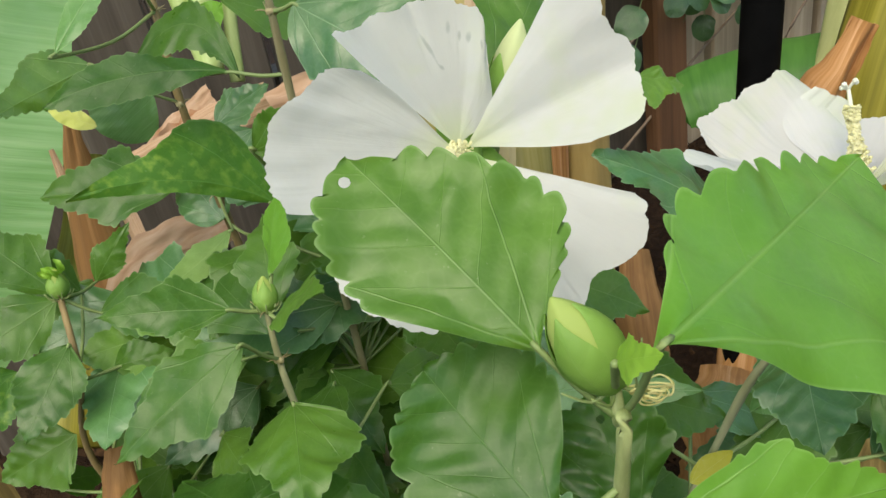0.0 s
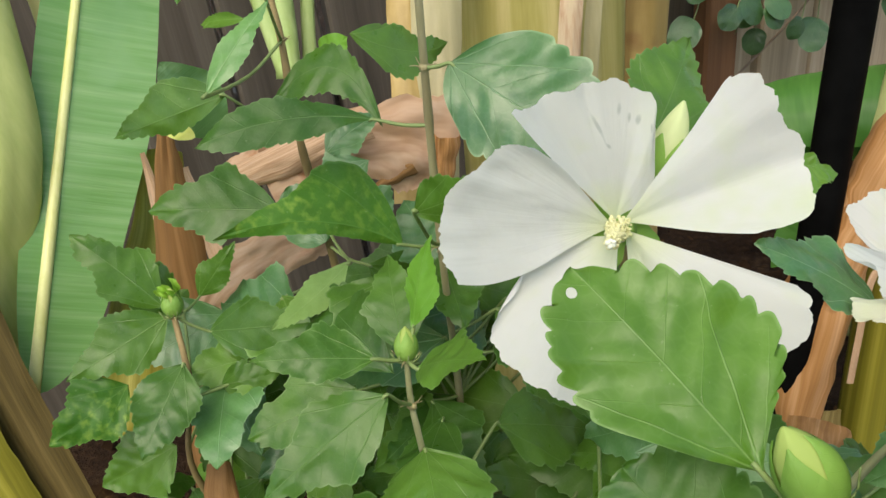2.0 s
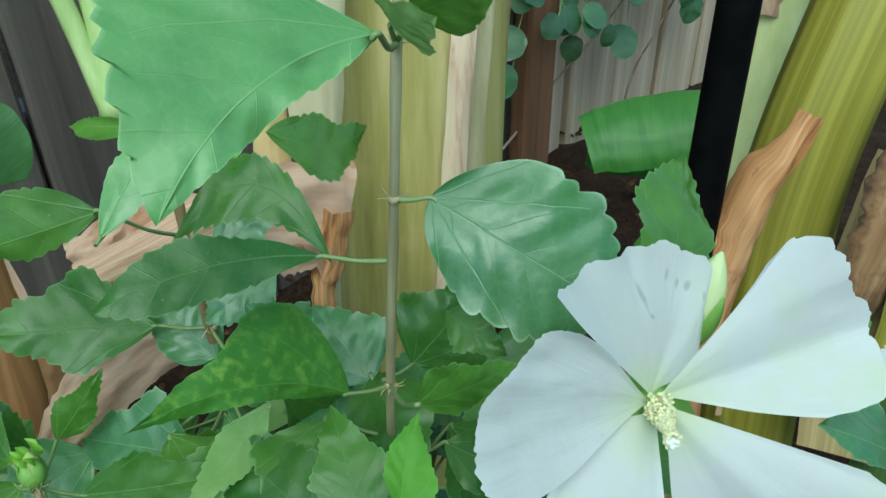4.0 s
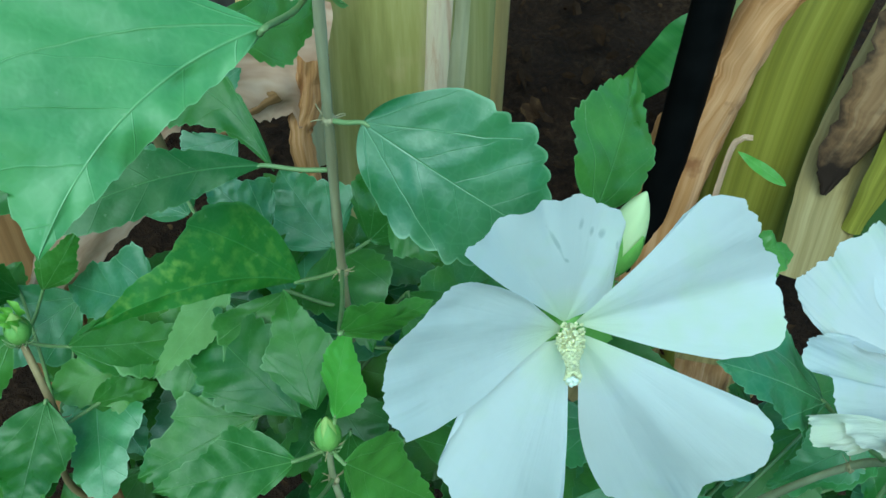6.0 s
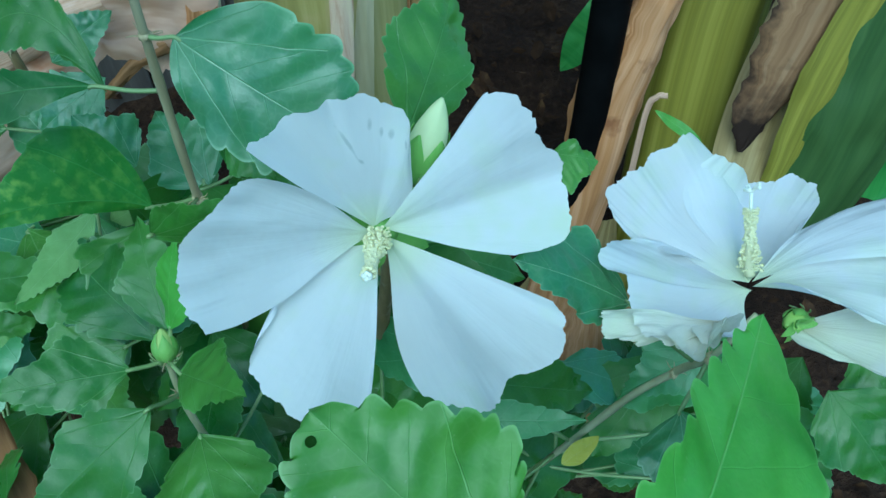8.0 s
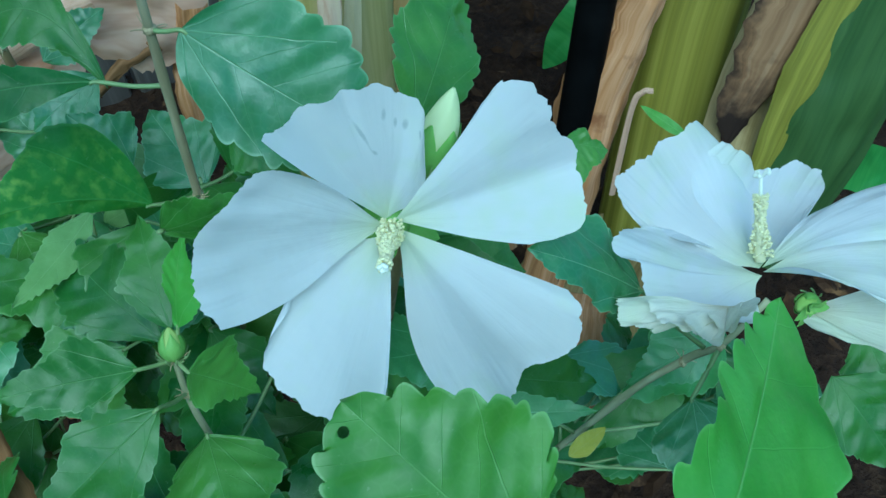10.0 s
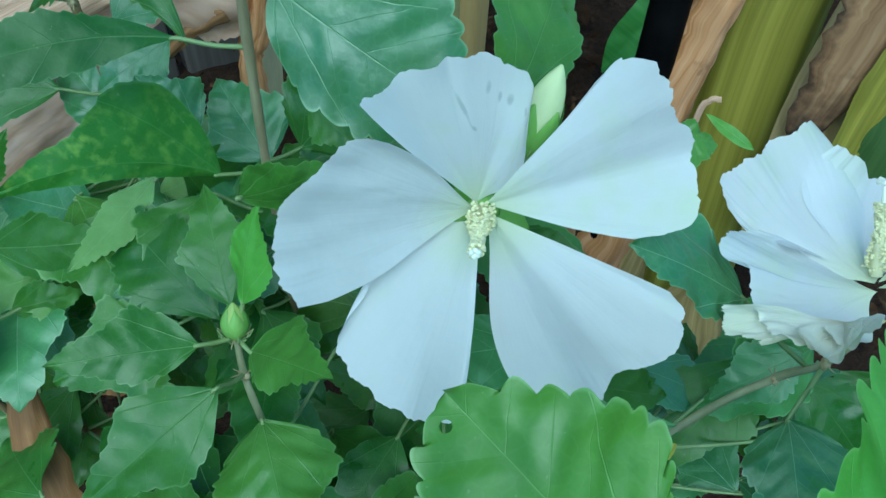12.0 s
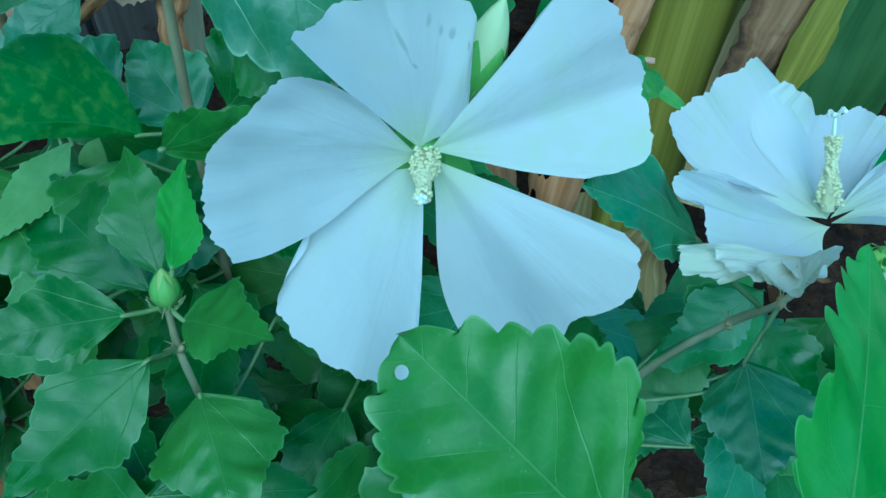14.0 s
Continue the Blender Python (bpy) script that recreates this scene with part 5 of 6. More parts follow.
petal(wilt, (0.0780, -0.0478, 0.4868), [(0.0602, -0.0499, 0.4955), (0.0624, -0.0552, 0.4944), (0.0654, -0.0606, 0.4940), (0.0683, -0.0585, 0.4966), (0.0725, -0.0557, 0.5006)], WILTED, seed=16, wave=0.02, rough=0.03, crumple=0.05)
bud(wilt, (0.1072, -0.0512, 0.4780), (0.0986, -0.0540, 0.4825), 0.0030, "calyx", None, 5, 0.7, 0.2, 9, "yellow-green calyx")
for k in range(6):
    w = 6.283 * k / 6
    q = Vector((0.1013, -0.0536, 0.4824))
    out = Vector((math.cos(w), -0.45, math.sin(w))).normalized()
    leaf(wilt, q, q + out * 0.0065, out.cross(Vector((0.2, -0.8, 0.5))).normalized() * 0.0028, 0.0, "plain", SEPAL, name="sepal", ny=12, nv=3, camber=0.15)

# lime bud that stands behind the main flower
bud(shrub, (0.0161, 0.0149, 0.5017), (0.0261, 0.0194, 0.5258), 0.0054, "opening_bud", None, 5, 0.62, 0.4, 6, "pale lime opening bud", LIME)
tube("pedicel", shrub, PETIOLE, [(0.008, 0.022, 0.46), (0.0110, 0.0200, 0.4780), (0.0161, 0.0149, 0.5017)], 0.0012, 0.0014, 6, 4)
# round bud between its three leaves
bud(shrub, (-0.0667, 0.0131, 0.4540), (-0.0653, 0.0178, 0.4638), 0.0034, "bud", None, 5, 0.90, 0.2, 10, "small round green bud with a pale tip", BUD_TIP)
bud(shrub, (-0.1616, 0.1035, 0.4249), (-0.1609, 0.1084, 0.4359), 0.0040, "bud", None, 5, 0.85, 0.9, 9, "small loose lime-green bud", BUD_TIP)
rnd = random.Random(8)
for k in range(7):
    w = 6.283 * k / 7
    q = Vector((-0.1609, 0.1080, 0.4335)) + Vector((math.cos(w), 0.6 * math.sin(w), 0)) * 0.002
    d = Vector((0.5 * math.cos(w) - 0.5, 0.5 * math.sin(w), rnd.uniform(0.4, 1.0))).normalized() * rnd.uniform(0.0045, 0.0075)
    leaf(shrub, q, q + d, d.orthogonal().normalized() * 0.0028, 0.0, "plain", LEAF_LIME, name="bract", ny=14, nv=3, curl=0.9, camber=0.25)
# big bud close to the lens
bud(shrub, (0.0082, -0.1017, 0.4964), (-0.0004, -0.0966, 0.5147), 0.0058, "bud", None, 4, 0.88, 0.3, 6, "plump yellow-green bud with a pale tip", BUD_TIP)
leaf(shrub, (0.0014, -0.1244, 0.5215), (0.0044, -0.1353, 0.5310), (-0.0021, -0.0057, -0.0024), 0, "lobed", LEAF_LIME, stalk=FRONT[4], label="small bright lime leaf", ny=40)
# tangle of straw-coloured stipules beside it
rnd = random.Random(5)
for k in range(9):
    c = Vector((0.0135, -0.1065, 0.4970)) + Vector((rnd.uniform(-1, 1), rnd.uniform(-1, 1), rnd.uniform(-1, 1))) * 0.0008
    r, w0 = rnd.uniform(0.0010, 0.0028), rnd.uniform(0, 6.283)
    curl = [c + Vector((math.cos(w0 + 0.9 * i) * r * 1.3, rnd.uniform(-0.5, 0.5) * r, math.sin(w0 + 0.9 * i) * r * 0.7)) for i in range(5)]
    tube("stipule", shrub, STRAW, [(0.0095, -0.1026, 0.4960)] + curl, 0.00028, 0.00014, 5, 5)

# leaves, each from its place on the shrub
leaf(shrub, (-0.0034, -0.0964, 0.5037), (-0.0295, -0.0605, 0.5325), (0.0353, 0.0169, 0.0109), 0.000, "deltoid", LEAF, stalk=FRONT[3], label="broad toothed leaf close to the flower", camber=0.030, fold=-0.030, lopsided=(1.13, 0.87), other="broad", ny=110, nv=18, hole=[(-0.075, 0.92, 0.0012)])
leaf(shrub, (0.0074, -0.1258, 0.5235), (0.0816, -0.0583, 0.5039), (-0.0201, 0.0290, 0.0311), 0.000, "deltoid", LEAF_YOUNG, stalk=FRONT[3], label="bright green toothed leaf", camber=-0.020, fold=0.030, lopsided=(0.60, 1.46), other="broad", ny=110)
leaf(shrub, (-0.0072, -0.1114, 0.4739), (-0.0242, -0.0776, 0.4902), (0.0314, 0.0082, 0.0157), 0, "broad", LEAF_DARK, stalk=FRONT[2], ny=100)
leaf(shrub, (0.0138, -0.0934, 0.4482), (0.0102, -0.0744, 0.4692), (0.0259, 0.0004, 0.0040), 0, "broad", LEAF_DARK, ny=100, nv=14, hole=[(0.02, 0.8, 0.0010)])
leaf(shrub, (0.0079, -0.1237, 0.4842), (0.0534, -0.1210, 0.4749), (-0.0027, -0.0109, -0.0174), 0, "ovate", LEAF_YOUNG)
leaf(shrub, (0.1127, -0.0243, 0.4228), (0.0758, -0.0258, 0.3983), (-0.0181, 0.0158, 0.0264), 0, "ovate", LEAF_LIGHT)
leaf(shrub, (-0.0577, 0.0273, 0.5930), (-0.1024, -0.0030, 0.5818), (-0.0175, 0.0170, 0.0236), 0.110, "sail", LEAF_LIGHT, stalk=NODE, label="long three-lobed leaf with a pale sheen", camber=0.030, fold=-0.060, lopsided=(1.64, 0.36), other="straight", ny=120)
leaf(shrub, (-0.0435, 0.0523, 0.5859), (-0.0215, 0.0457, 0.5951), (0.0102, 0.0078, -0.0188), 0, "ovate", LEAF, stalk=NODE)
leaf(shrub, (-0.0461, 0.0568, 0.5821), (-0.0409, 0.0410, 0.5889), (0.0094, -0.0024, -0.0129), 0, "ovate", LEAF_PALE, stalk=NODE)
leaf(shrub, (-0.0365, 0.0601, 0.5331), (0.0019, 0.0277, 0.5082), (0.0276, 0.0110, 0.0283), 0.000, "round", LEAF_SHINY, stalk=MAIN[4], label="rounded glossy leaf with pale veins", camber=-0.050, fold=0.050, lopsided=(1.08, 0.92), ny=90)
leaf(shrub, (-0.0608, 0.0684, 0.4625), (-0.1237, 0.0512, 0.4885), (0.0037, 0.0173, 0.0203), 0.10, "hump", LEAF_SPOT, stalk=MAIN[3], label="yellow-mottled toothed leaf", camber=0.050, fold=-0.120, lopsided=(1.64, 0.36), other="straight", hole=[(0.02, 0.55, 0.0008)], ny=110, nv=14)
leaf(shrub, (-0.0629, 0.0751, 0.5112), (-0.1242, 0.0677, 0.5154), (0.0002, 0.0150, 0.0115), 0.067, "back", LEAF_DARK, stalk=(-0.0445, 0.0700, 0.5080), label="long dark toothed leaf", camber=0.040, fold=-0.080, ny=90)
leaf(shrub, (-0.0610, 0.0744, 0.5087), (-0.1013, 0.0976, 0.5114), (0.0059, 0.0135, 0.0137), 0.414, "sail", LEAF_DARK, label="arched dark leaf", camber=0.040, fold=-0.080, ny=90)
leaf(shrub, (-0.0663, 0.1238, 0.5269), (-0.0261, 0.1535, 0.5063), (-0.0007, 0.0130, 0.0174), -0.124, "ovate", LEAF_DARK, camber=-0.050, fold=0.060)
leaf(shrub, (-0.1195, 0.1257, 0.5095), (-0.1726, 0.1446, 0.4915), (-0.0039, 0.0071, 0.0189), 0.000, "ovate", LEAF_DARK, stalk=SECOND[4], camber=0.050, fold=-0.120, lopsided=(1.34, 0.66))
leaf(shrub, (-0.1188, 0.0823, 0.5267), (-0.0925, 0.1045, 0.5495), (-0.0080, 0.0086, 0.0037), 0.000, "lance", LEAF_LIGHT, stalk=SECOND[5], camber=-0.040, fold=0.080)
leaf(shrub, (-0.1026, 0.1064, 0.5439), (-0.1216, 0.1272, 0.5382), (0.0027, 0.0040, 0.0057), 0.000, "lance", LEAF, camber=0.050, fold=-0.060, lopsided=(0.71, 1.29), curl=0.8)
leaf(shrub, (-0.0956, 0.1211, 0.5529), (-0.0901, 0.1243, 0.5685), (0.0133, -0.0063, -0.0035), 0, "plain", LEAF_DARK, stalk=SECOND[5])
leaf(shrub, (-0.1137, 0.1537, 0.4385), (-0.1756, 0.1645, 0.4444), (0.0068, 0.0273, 0.0213), 0.000, "lobed", LEAF_DARK, stalk=SECOND[3], camber=0.050, fold=-0.120, lopsided=(1.21, 0.79))
leaf(shrub, (-0.0959, 0.1470, 0.4212), (-0.1118, 0.1724, 0.4388), (0.0218, 0.0039, 0.0140), 0, "round", LEAF_SHINY)
leaf(shrub, (-0.1690, 0.1437, 0.4026), (-0.1997, 0.1575, 0.4239), (0.0158, 0.0087, 0.0170), 0, "ovate", LEAF_DARK, stalk=FOURTH[3])
leaf(shrub, (-0.1582, 0.1373, 0.4097), (-0.1362, 0.1452, 0.4316), (-0.0103, 0.0033, 0.0092), 0.000, "ovate", LEAF, stalk=FOURTH[4], camber=-0.050, fold=0.060, lopsided=(1.03, 0.97))
leaf(shrub, (-0.0833, 0.0925, 0.4437), (-0.1161, 0.0643, 0.4372), (0.0085, -0.0119, -0.0040), 0, "lance", LEAF_PALE, stalk=SECOND[3], label="pale green leaf seen from below")
leaf(shrub, (-0.0673, 0.0332, 0.4410), (-0.0673, 0.0705, 0.4584), (0.0217, -0.0019, 0.0038), 0, "ovate", LEAF_DARK)
leaf(shrub, (-0.0725, 0.0398, 0.4258), (-0.0969, 0.0837, 0.4356), (0.0260, 0.0115, 0.0130), 0, "broad", LEAF_DARK)
leaf(shrub, (-0.0627, 0.0167, 0.4633), (-0.0522, 0.0300, 0.4890), (-0.0085, 0.0145, -0.0040), 0.000, "lance", LEAF_YOUNG, stalk=THIRD[4], label="upright bright green leaf", camber=-0.050, fold=0.060, lopsided=(0.86, 1.14))
leaf(shrub, (-0.0566, 0.0179, 0.5052), (-0.0329, 0.0136, 0.5139), (-0.0055, 0.0011, 0.0157), 0.000, "ovate", LEAF, stalk=MAIN[3], camber=-0.050, fold=0.060, lopsided=(1.10, 0.90))
leaf(shrub, (-0.0329, 0.0917, 0.4438), (-0.0043, 0.0927, 0.4739), (0.0195, -0.0204, -0.0178), 0, "ovate", LEAF_DARK, stalk=(-0.0457, 0.0861, 0.4462))
leaf(shrub, (-0.0314, 0.0629, 0.4907), (-0.0200, 0.0441, 0.4850), (-0.0098, -0.0033, -0.0088), 0, "ovate", LEAF_DARK)
leaf(shrub, (0.0191, 0.0302, 0.5062), (0.0453, 0.0636, 0.5262), (-0.0237, 0.0066, 0.0200), 0.000, "lance", LEAF_DARK, label="pointed toothed leaf behind the flower", camber=-0.050, fold=0.060, lopsided=(1.06, 0.94), ny=90)
leaf(shrub, (0.0540, 0.0076, 0.5060), (0.0674, 0.0034, 0.5020), (0.0051, 0.0121, 0.0044), 0.000, "lobed", LEAF, camber=-0.050, fold=0.060, lopsided=(0.67, 1.33))
leaf(shrub, (0.0647, -0.0298, 0.4770), (0.0324, -0.0176, 0.4980), (0.0112, 0.0253, 0.0027), 0.000, "ovate", LEAF_SHINY, stalk=(0.0805, -0.0450, 0.4600), label="dark glossy leaf between the flowers", camber=0.050, fold=-0.060, lopsided=(1.21, 0.79))
leaf(shrub, (0.0141, 0.0126, 0.4740), (0.0333, -0.0102, 0.4747), (-0.0069, -0.0060, -0.0060), 0, "ovate", LEAF_DARK)
leaf(shrub, (-0.0763, 0.0095, 0.4596), (-0.1151, 0.0095, 0.4675), (0.0016, 0.0173, 0.0081), 0.000, "ovate", LEAF, stalk=THIRD[4], label="toothed leaf beside the round bud", camber=0.050, fold=-0.060, lopsided=(1.20, 0.80))
leaf(shrub, (-0.0638, 0.0066, 0.4548), (-0.0446, -0.0221, 0.4782), (0.0127, 0.0136, 0.0063), 0.000, "ovate", LEAF_DARK, stalk=THIRD[4], camber=-0.050, fold=0.060, lopsided=(1.21, 0.79))
leaf(shrub, (-0.0742, -0.0016, 0.4539), (-0.1183, -0.0149, 0.4316), (-0.0114, 0.0190, 0.0113), 0.000, "ovate", LEAF_DARK, stalk=THIRD[3], label="drooping toothed leaf", camber=0.050, fold=-0.120, lopsided=(0.98, 1.02))
leaf(shrub, (-0.0659, 0.0007, 0.4255), (-0.0654, -0.0395, 0.4190), (-0.0348, -0.0009, 0.0028), 0.000, "ovate", LEAF_DARK, stalk=THIRD[2], label="drooping toothed leaf", camber=0.050, fold=-0.200, lopsided=(0.89, 1.11))
leaf(shrub, (-0.1708, 0.1234, 0.4167), (-0.2058, 0.1431, 0.4506), (0.0163, 0.0188, 0.0059), 0.000, "lobed", LEAF_DARK, stalk=FOURTH[4], camber=0.050, fold=-0.060, lopsided=(1.05, 0.95))
# low left leaves wear LEAF_DARK, which carries the shade of those above
leaf(shrub, (-0.1662, 0.1101, 0.4205), (-0.2103, 0.0922, 0.4090), (-0.0101, 0.0119, 0.0199), 0, "ovate", LEAF_DARK, stalk=FOURTH[4])
leaf(shrub, (-0.1580, 0.0831, 0.4145), (-0.1773, 0.0535, 0.3937), (-0.0234, 0.0065, 0.0123), 0, "lance", LEAF_DARK, stalk=FOURTH[3])
leaf(shrub, (-0.1868, 0.0929, 0.4010), (-0.2201, 0.0753, 0.3903), (-0.0137, 0.0128, 0.0217), 0, "ovate", LEAF_SPOT)
leaf(shrub, (-0.1501, 0.1051, 0.4125), (-0.0993, 0.0905, 0.4181), (-0.0012, -0.0123, -0.0204), 0, "ovate", LEAF_DARK, stalk=FOURTH[4])
leaf(shrub, (-0.1482, 0.0888, 0.3949), (-0.1218, 0.0890, 0.3959), (0.0007, -0.0090, -0.0152), 0, "ovate", LEAF_DARK)
leaf(shrub, (-0.1771, 0.0927, 0.3620), (-0.2135, 0.0866, 0.3509), (-0.0104, 0.0155, 0.0259), 0, "ovate", LEAF_DARK)
leaf(shrub, (0.0734, -0.0545, 0.4498), (0.0628, -0.0839, 0.4417), (-0.0264, 0.0115, -0.0073), 0.000, "ovate", LEAF_SHINY, stalk=TWIG[4], label="drooping leaf below the twig", camber=0.050, fold=-0.100, lopsided=(0.90, 1.10))
leaf(shrub, (0.1020, -0.0289, 0.4307), (0.0737, -0.0282, 0.4137), (-0.0057, 0.0169, 0.0090), 0, "ovate", LEAF_SHINY)
leaf(shrub, (0.0004, -0.0147, 0.4218), (0.0546, -0.0376, 0.4245), (-0.0044, -0.0115, -0.0097), 0, "lance", LEAF_SHINY)
leaf(shrub, (0.0518, -0.0335, 0.3822), (0.0676, -0.0305, 0.3884), (0.0027, -0.0060, -0.0039), 0, "plain", LEAF_YELLOW, label="small yellowed leaf")

leaf(shrub, (-0.0817, 0.1618, 0.5037), (-0.0678, 0.1539, 0.5155), (0.0049, -0.0073, -0.0106), 0, "plain", LEAF_YOUNG)
leaf(shrub, (-0.0891, 0.1290, 0.3968), (-0.0621, 0.1218, 0.4141), (0.0035, -0.0068, -0.0083), 0, "plain", LEAF_PALE)
leaf(shrub, (-0.2170, 0.1505, 0.3801), (-0.1889, 0.1537, 0.3951), (0.0050, -0.0067, -0.0078), 0, "plain", LEAF_PALE)
leaf(shrub, (0.1198, -0.0239, 0.3954), (0.1397, -0.0542, 0.3673), (-0.0244, -0.0054, -0.0112), 0, "ovate", LEAF_DARK)
leaf(shrub, (0.1668, -0.0217, 0.3727), (0.1420, -0.0318, 0.3461), (-0.0171, 0.0202, 0.0083), 0, "lobed", LEAF_DARK)
leaf(shrub, (0.1383, -0.0420, 0.3379), (0.1609, -0.0662, 0.3275), (-0.0197, -0.0122, -0.0141), 0, "ovate", LEAF_DARK)
leaf(shrub, (-0.0434, 0.1085, 0.4230), (-0.0564, 0.1420, 0.4400), (0.0303, 0.0061, 0.0113), 0, "ovate", LEAF_SHINY)
leaf(shrub, (-0.0663, 0.1071, 0.4455), (-0.0829, 0.1229, 0.4634), (0.0208, 0.0098, 0.0106), 0, "ovate", LEAF_SHINY)
leaf(shrub, (-0.0879, 0.1575, 0.4620), (-0.0602, 0.1651, 0.4740), (0.0085, -0.0167, -0.0092), 0, "ovate", LEAF_SHINY)
leaf(shrub, (0.1464, -0.0493, 0.4062), (0.1594, -0.0824, 0.3844), (-0.0318, -0.0047, -0.0114), 0, "ovate", LEAF_DARK)
leaf(shrub, (0.1746, -0.0332, 0.3998), (0.1780, -0.0629, 0.3783), (-0.0272, 0.0013, -0.0057), 0, "lobed", LEAF_DARK)
leaf(shrub, (-0.0681, 0.1370, 0.4653), (-0.0971, 0.1299, 0.4531), (-0.0091, 0.0188, 0.0106), 0, "lobed", LEAF_SHINY)
STEM_POINTS = [p for line in (MAIN, SECOND, THIRD, FOURTH, TWIG, BACK) for p in smooth_line(line, 8) if p.z > 0.15]


def nearest_stem(p):
    q = min(STEM_POINTS, key=lambda v: (v + Vector((0, 0, 0.015)) - p).length)
    return q if 0.006 < (q - p).length < 0.075 else None


def near_bud_stem(p):
    """Keep the air free in front of the lean stem that carries the loose bud."""
    q = FOURTH[4]
    return (abs(p.x - q[0] - 0.005) < 0.055 and p.y < q[1] + 0.02 and p.z > q[2] - 0.075) or (p.x < -0.14 and p.z > 0.40)


# upper foliage between the bud stems
rnd = random.Random(29)
for k in range(46):
    b = Vector((rnd.uniform(-0.21, 0.0), rnd.uniform(0.055, 0.15), rnd.uniform(0.36, 0.455)))
    if near_bud_stem(b):
        continue
    w = rnd.uniform(0, 6.283)
    size = rnd.uniform(0.036, 0.056)
    d = Vector((math.cos(w), 0.5 * math.sin(w) - 0.3, rnd.uniform(-0.6, 0.2))).normalized() * size
    face = Vector((rnd.uniform(-0.4, 0.4), rnd.uniform(-0.9, -0.4), 0.7))
    side = d.cross(face).normalized() * size * rnd.uniform(0.5, 0.7)
    kind, mat = rnd.choice(("ovate", "lobed", "lance")), rnd.choice((LEAF, LEAF_DARK, LEAF_DARK))
    # the pale leaf hangs free here
    if (b - Vector((-0.095, 0.088, 0.44))).length > 0.012:
        leaf(shrub, b, b + d, side, 0.0, kind, mat, stalk=nearest_stem(b), ny=44, nv=5)

# inner foliage under the flowers
rnd = random.Random(11)
for k in range(300):
    x, y, z = rnd.uniform(-0.30, 0.17), rnd.uniform(-0.05, 0.14), rnd.uniform(0.24, 0.42)
    if (x > 0.05 and y < 0.06 and rnd.random() < 0.75) or (x > 0.07 and (z > 0.3 or y > 0.05)):
        continue
    if x > 0.03 and y > 0.025 and z > 0.30:
        continue
    if x < -0.215 + 0.25 * (z - 0.3) or (x < -0.10 and rnd.random() < 0.4):
        continue
    if near_bud_stem(Vector((x, y, z))):
        continue
    w = rnd.uniform(0, 6.283)
    size = rnd.uniform(0.035, 0.062)
    d = Vector((math.cos(w), math.sin(w) - 0.3, rnd.uniform(-0.7, 0.1))).normalized() * size
    face = Vector((rnd.uniform(-0.4, 0.4), rnd.uniform(-0.9, -0.1), 0.8))
    side = d.cross(face).normalized() * size * rnd.uniform(0.5, 0.72)
    b = Vector((x, y, z))
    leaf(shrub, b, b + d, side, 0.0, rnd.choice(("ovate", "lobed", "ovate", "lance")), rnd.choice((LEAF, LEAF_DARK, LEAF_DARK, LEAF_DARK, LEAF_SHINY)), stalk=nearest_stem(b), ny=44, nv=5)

# lower leaves that close the middle of the shrub
rnd = random.Random(61)
for k in range(60):
    b = Vector((rnd.uniform(-0.15, 0.06), rnd.uniform(-0.045, 0.05), rnd.uniform(0.31, 0.375)))
    w = rnd.uniform(0, 6.283)
    size = rnd.uniform(0.042, 0.064)
    d = Vector((math.cos(w), math.sin(w) - 0.4, rnd.uniform(-0.6, 0.0))).normalized() * size
    face = Vector((rnd.uniform(-0.3, 0.3), rnd.uniform(-0.8, -0.2), 0.8))
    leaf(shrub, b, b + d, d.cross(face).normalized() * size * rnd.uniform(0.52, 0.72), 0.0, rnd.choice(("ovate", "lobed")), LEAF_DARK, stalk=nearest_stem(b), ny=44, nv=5)

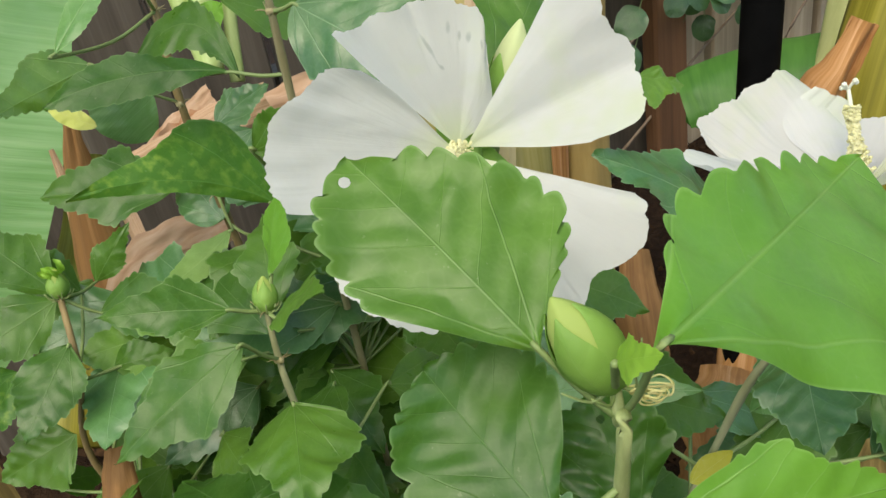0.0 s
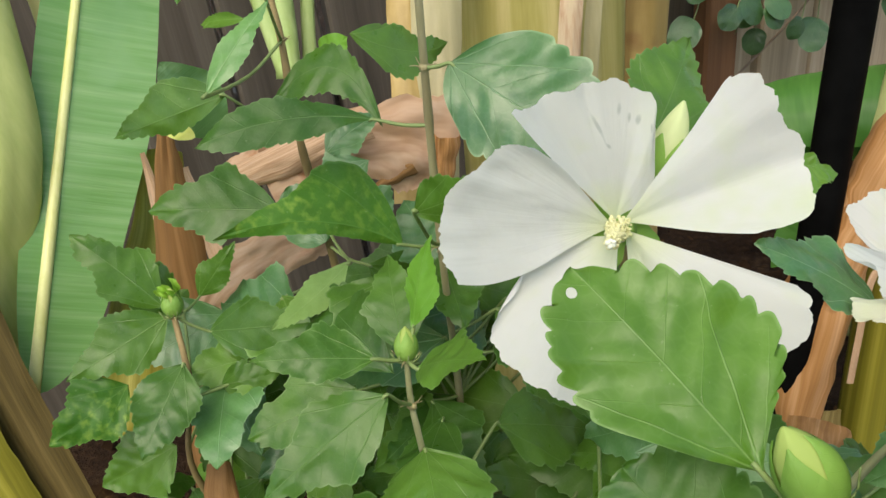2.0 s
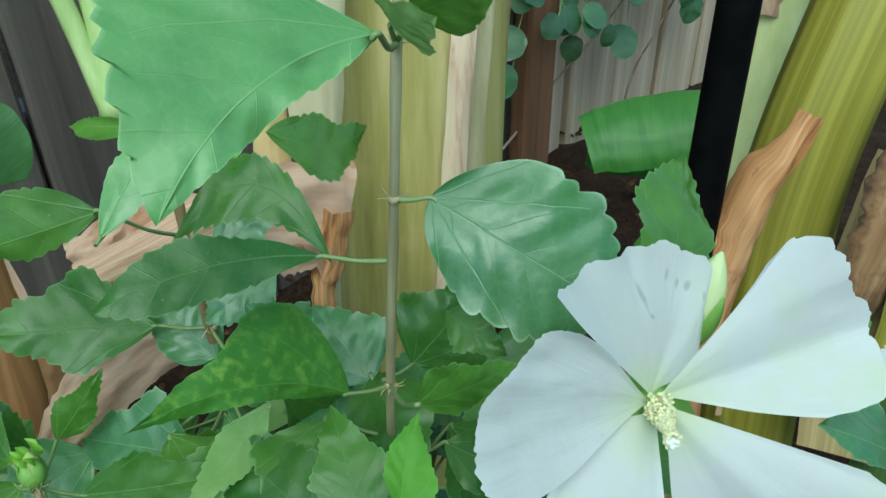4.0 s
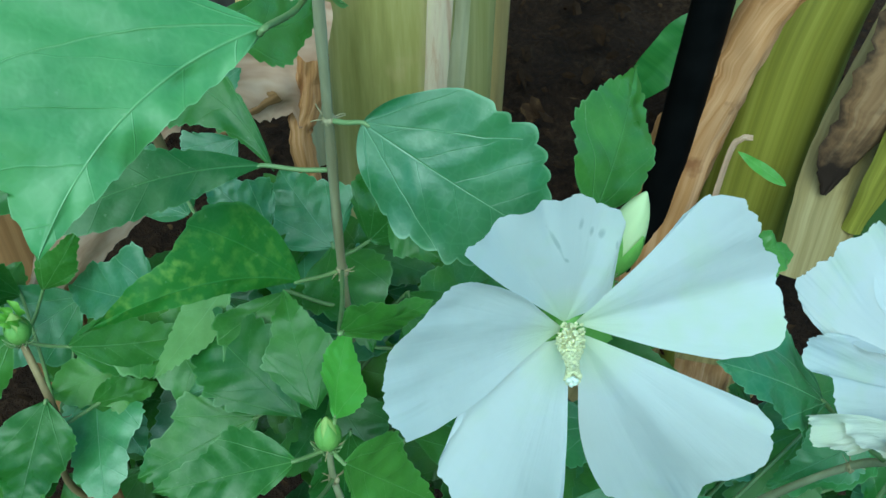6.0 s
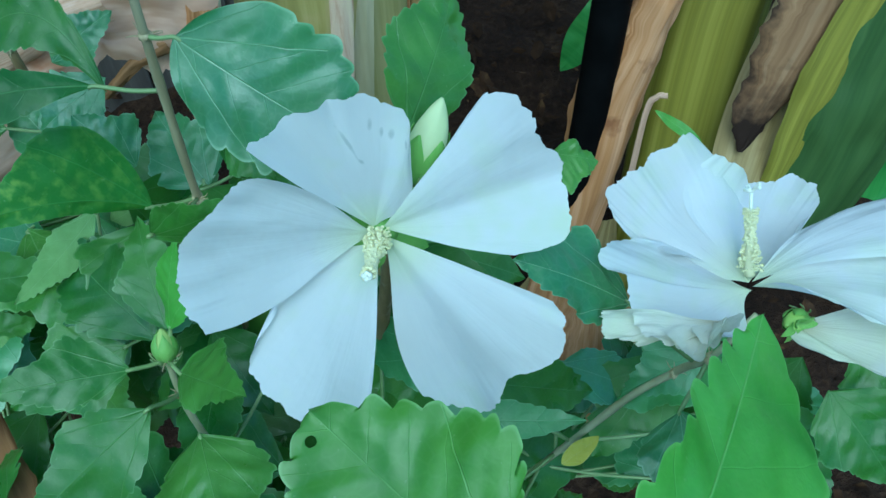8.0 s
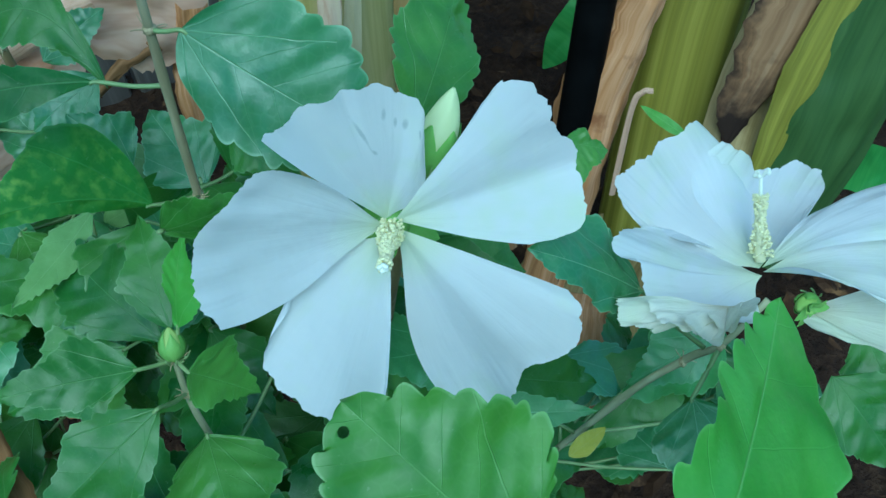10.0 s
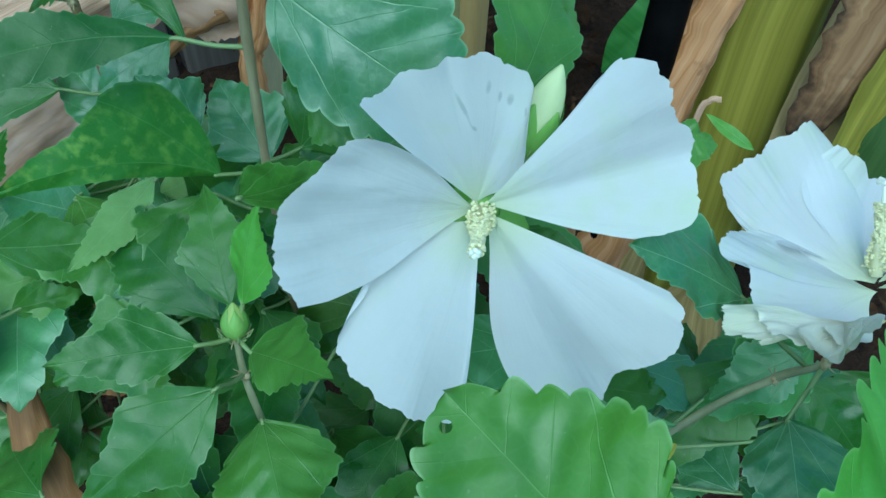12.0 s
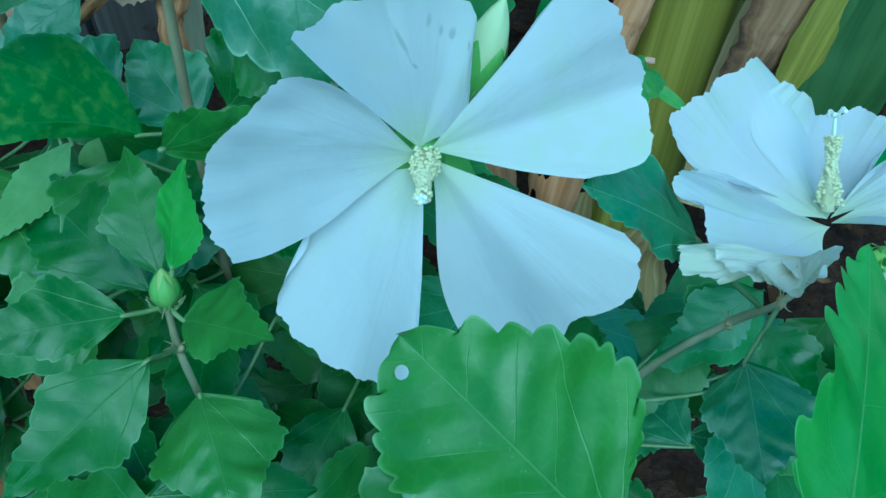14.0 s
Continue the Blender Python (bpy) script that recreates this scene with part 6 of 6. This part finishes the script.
# sheeny leaves deeper in the shrub
rnd = random.Random(71)
for k in range(22):
    b = Vector((rnd.uniform(-0.16, -0.03), rnd.uniform(0.09, 0.15), rnd.uniform(0.345, 0.415)))
    w = rnd.uniform(0, 6.283)
    size = rnd.uniform(0.044, 0.060)
    d = Vector((math.cos(w), math.sin(w) - 0.2, rnd.uniform(-0.5, 0.1))).normalized() * size
    face = Vector((rnd.uniform(-0.3, 0.3), rnd.uniform(-0.9, -0.4), 0.9))
    leaf(shrub, b, b + d, d.cross(face).normalized() * size * rnd.uniform(0.55, 0.75), 0.0, rnd.choice(("ovate", "lobed")), rnd.choice((LEAF_SHINY, LEAF_SHINY, LEAF)), stalk=nearest_stem(b), ny=44, nv=5)

# dark leaves low down round the twig
rnd = random.Random(47)
for k in range(46):
    b = Vector((rnd.uniform(0.045, 0.165), rnd.uniform(-0.05, 0.05), rnd.uniform(0.27, 0.385)))
    if b.y > 0.02 and b.z > 0.30:
        continue
    w = rnd.uniform(0, 6.283)
    size = rnd.uniform(0.036, 0.056)
    d = Vector((math.cos(w), math.sin(w) - 0.2, rnd.uniform(-0.6, 0.1))).normalized() * size
    face = Vector((rnd.uniform(-0.4, 0.4), rnd.uniform(-0.8, -0.1), 0.8))
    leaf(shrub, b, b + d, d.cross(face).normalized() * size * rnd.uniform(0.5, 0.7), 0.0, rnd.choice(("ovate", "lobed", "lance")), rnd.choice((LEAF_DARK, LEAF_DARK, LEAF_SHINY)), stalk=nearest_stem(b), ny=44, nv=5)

# low leaves behind the lean stem
rnd = random.Random(53)
for k in range(30):
    b = Vector((rnd.uniform(-0.17, -0.06), rnd.uniform(0.10, 0.18), rnd.uniform(0.26, 0.345)))
    w = rnd.uniform(0, 6.283)
    size = rnd.uniform(0.040, 0.060)
    d = Vector((math.cos(w), math.sin(w) - 0.3, rnd.uniform(-0.6, 0.1))).normalized() * size
    face = Vector((rnd.uniform(-0.4, 0.4), rnd.uniform(-0.8, -0.1), 0.8))
    leaf(shrub, b, b + d, d.cross(face).normalized() * size * rnd.uniform(0.5, 0.7), 0.0, rnd.choice(("ovate", "lobed", "lance")), rnd.choice((LEAF, LEAF_DARK, LEAF_DARK)), stalk=nearest_stem(b), ny=44, nv=5)

# leaf scars on the stems
for k, (p, r) in enumerate(((THIRD[4], 0.0020), (THIRD[3], 0.0017), (MAIN[4], 0.0021), (MAIN[3], 0.0022), (TWIG[3], 0.0016), (TWIG[4], 0.0016), (FOURTH[4], 0.0022), (FOURTH[3], 0.0022), (NODE, 0.0017), (SECOND[4], 0.0021), (SECOND[3], 0.0023), (SECOND[5], 0.0019))):
    node(shrub, p, r, k)
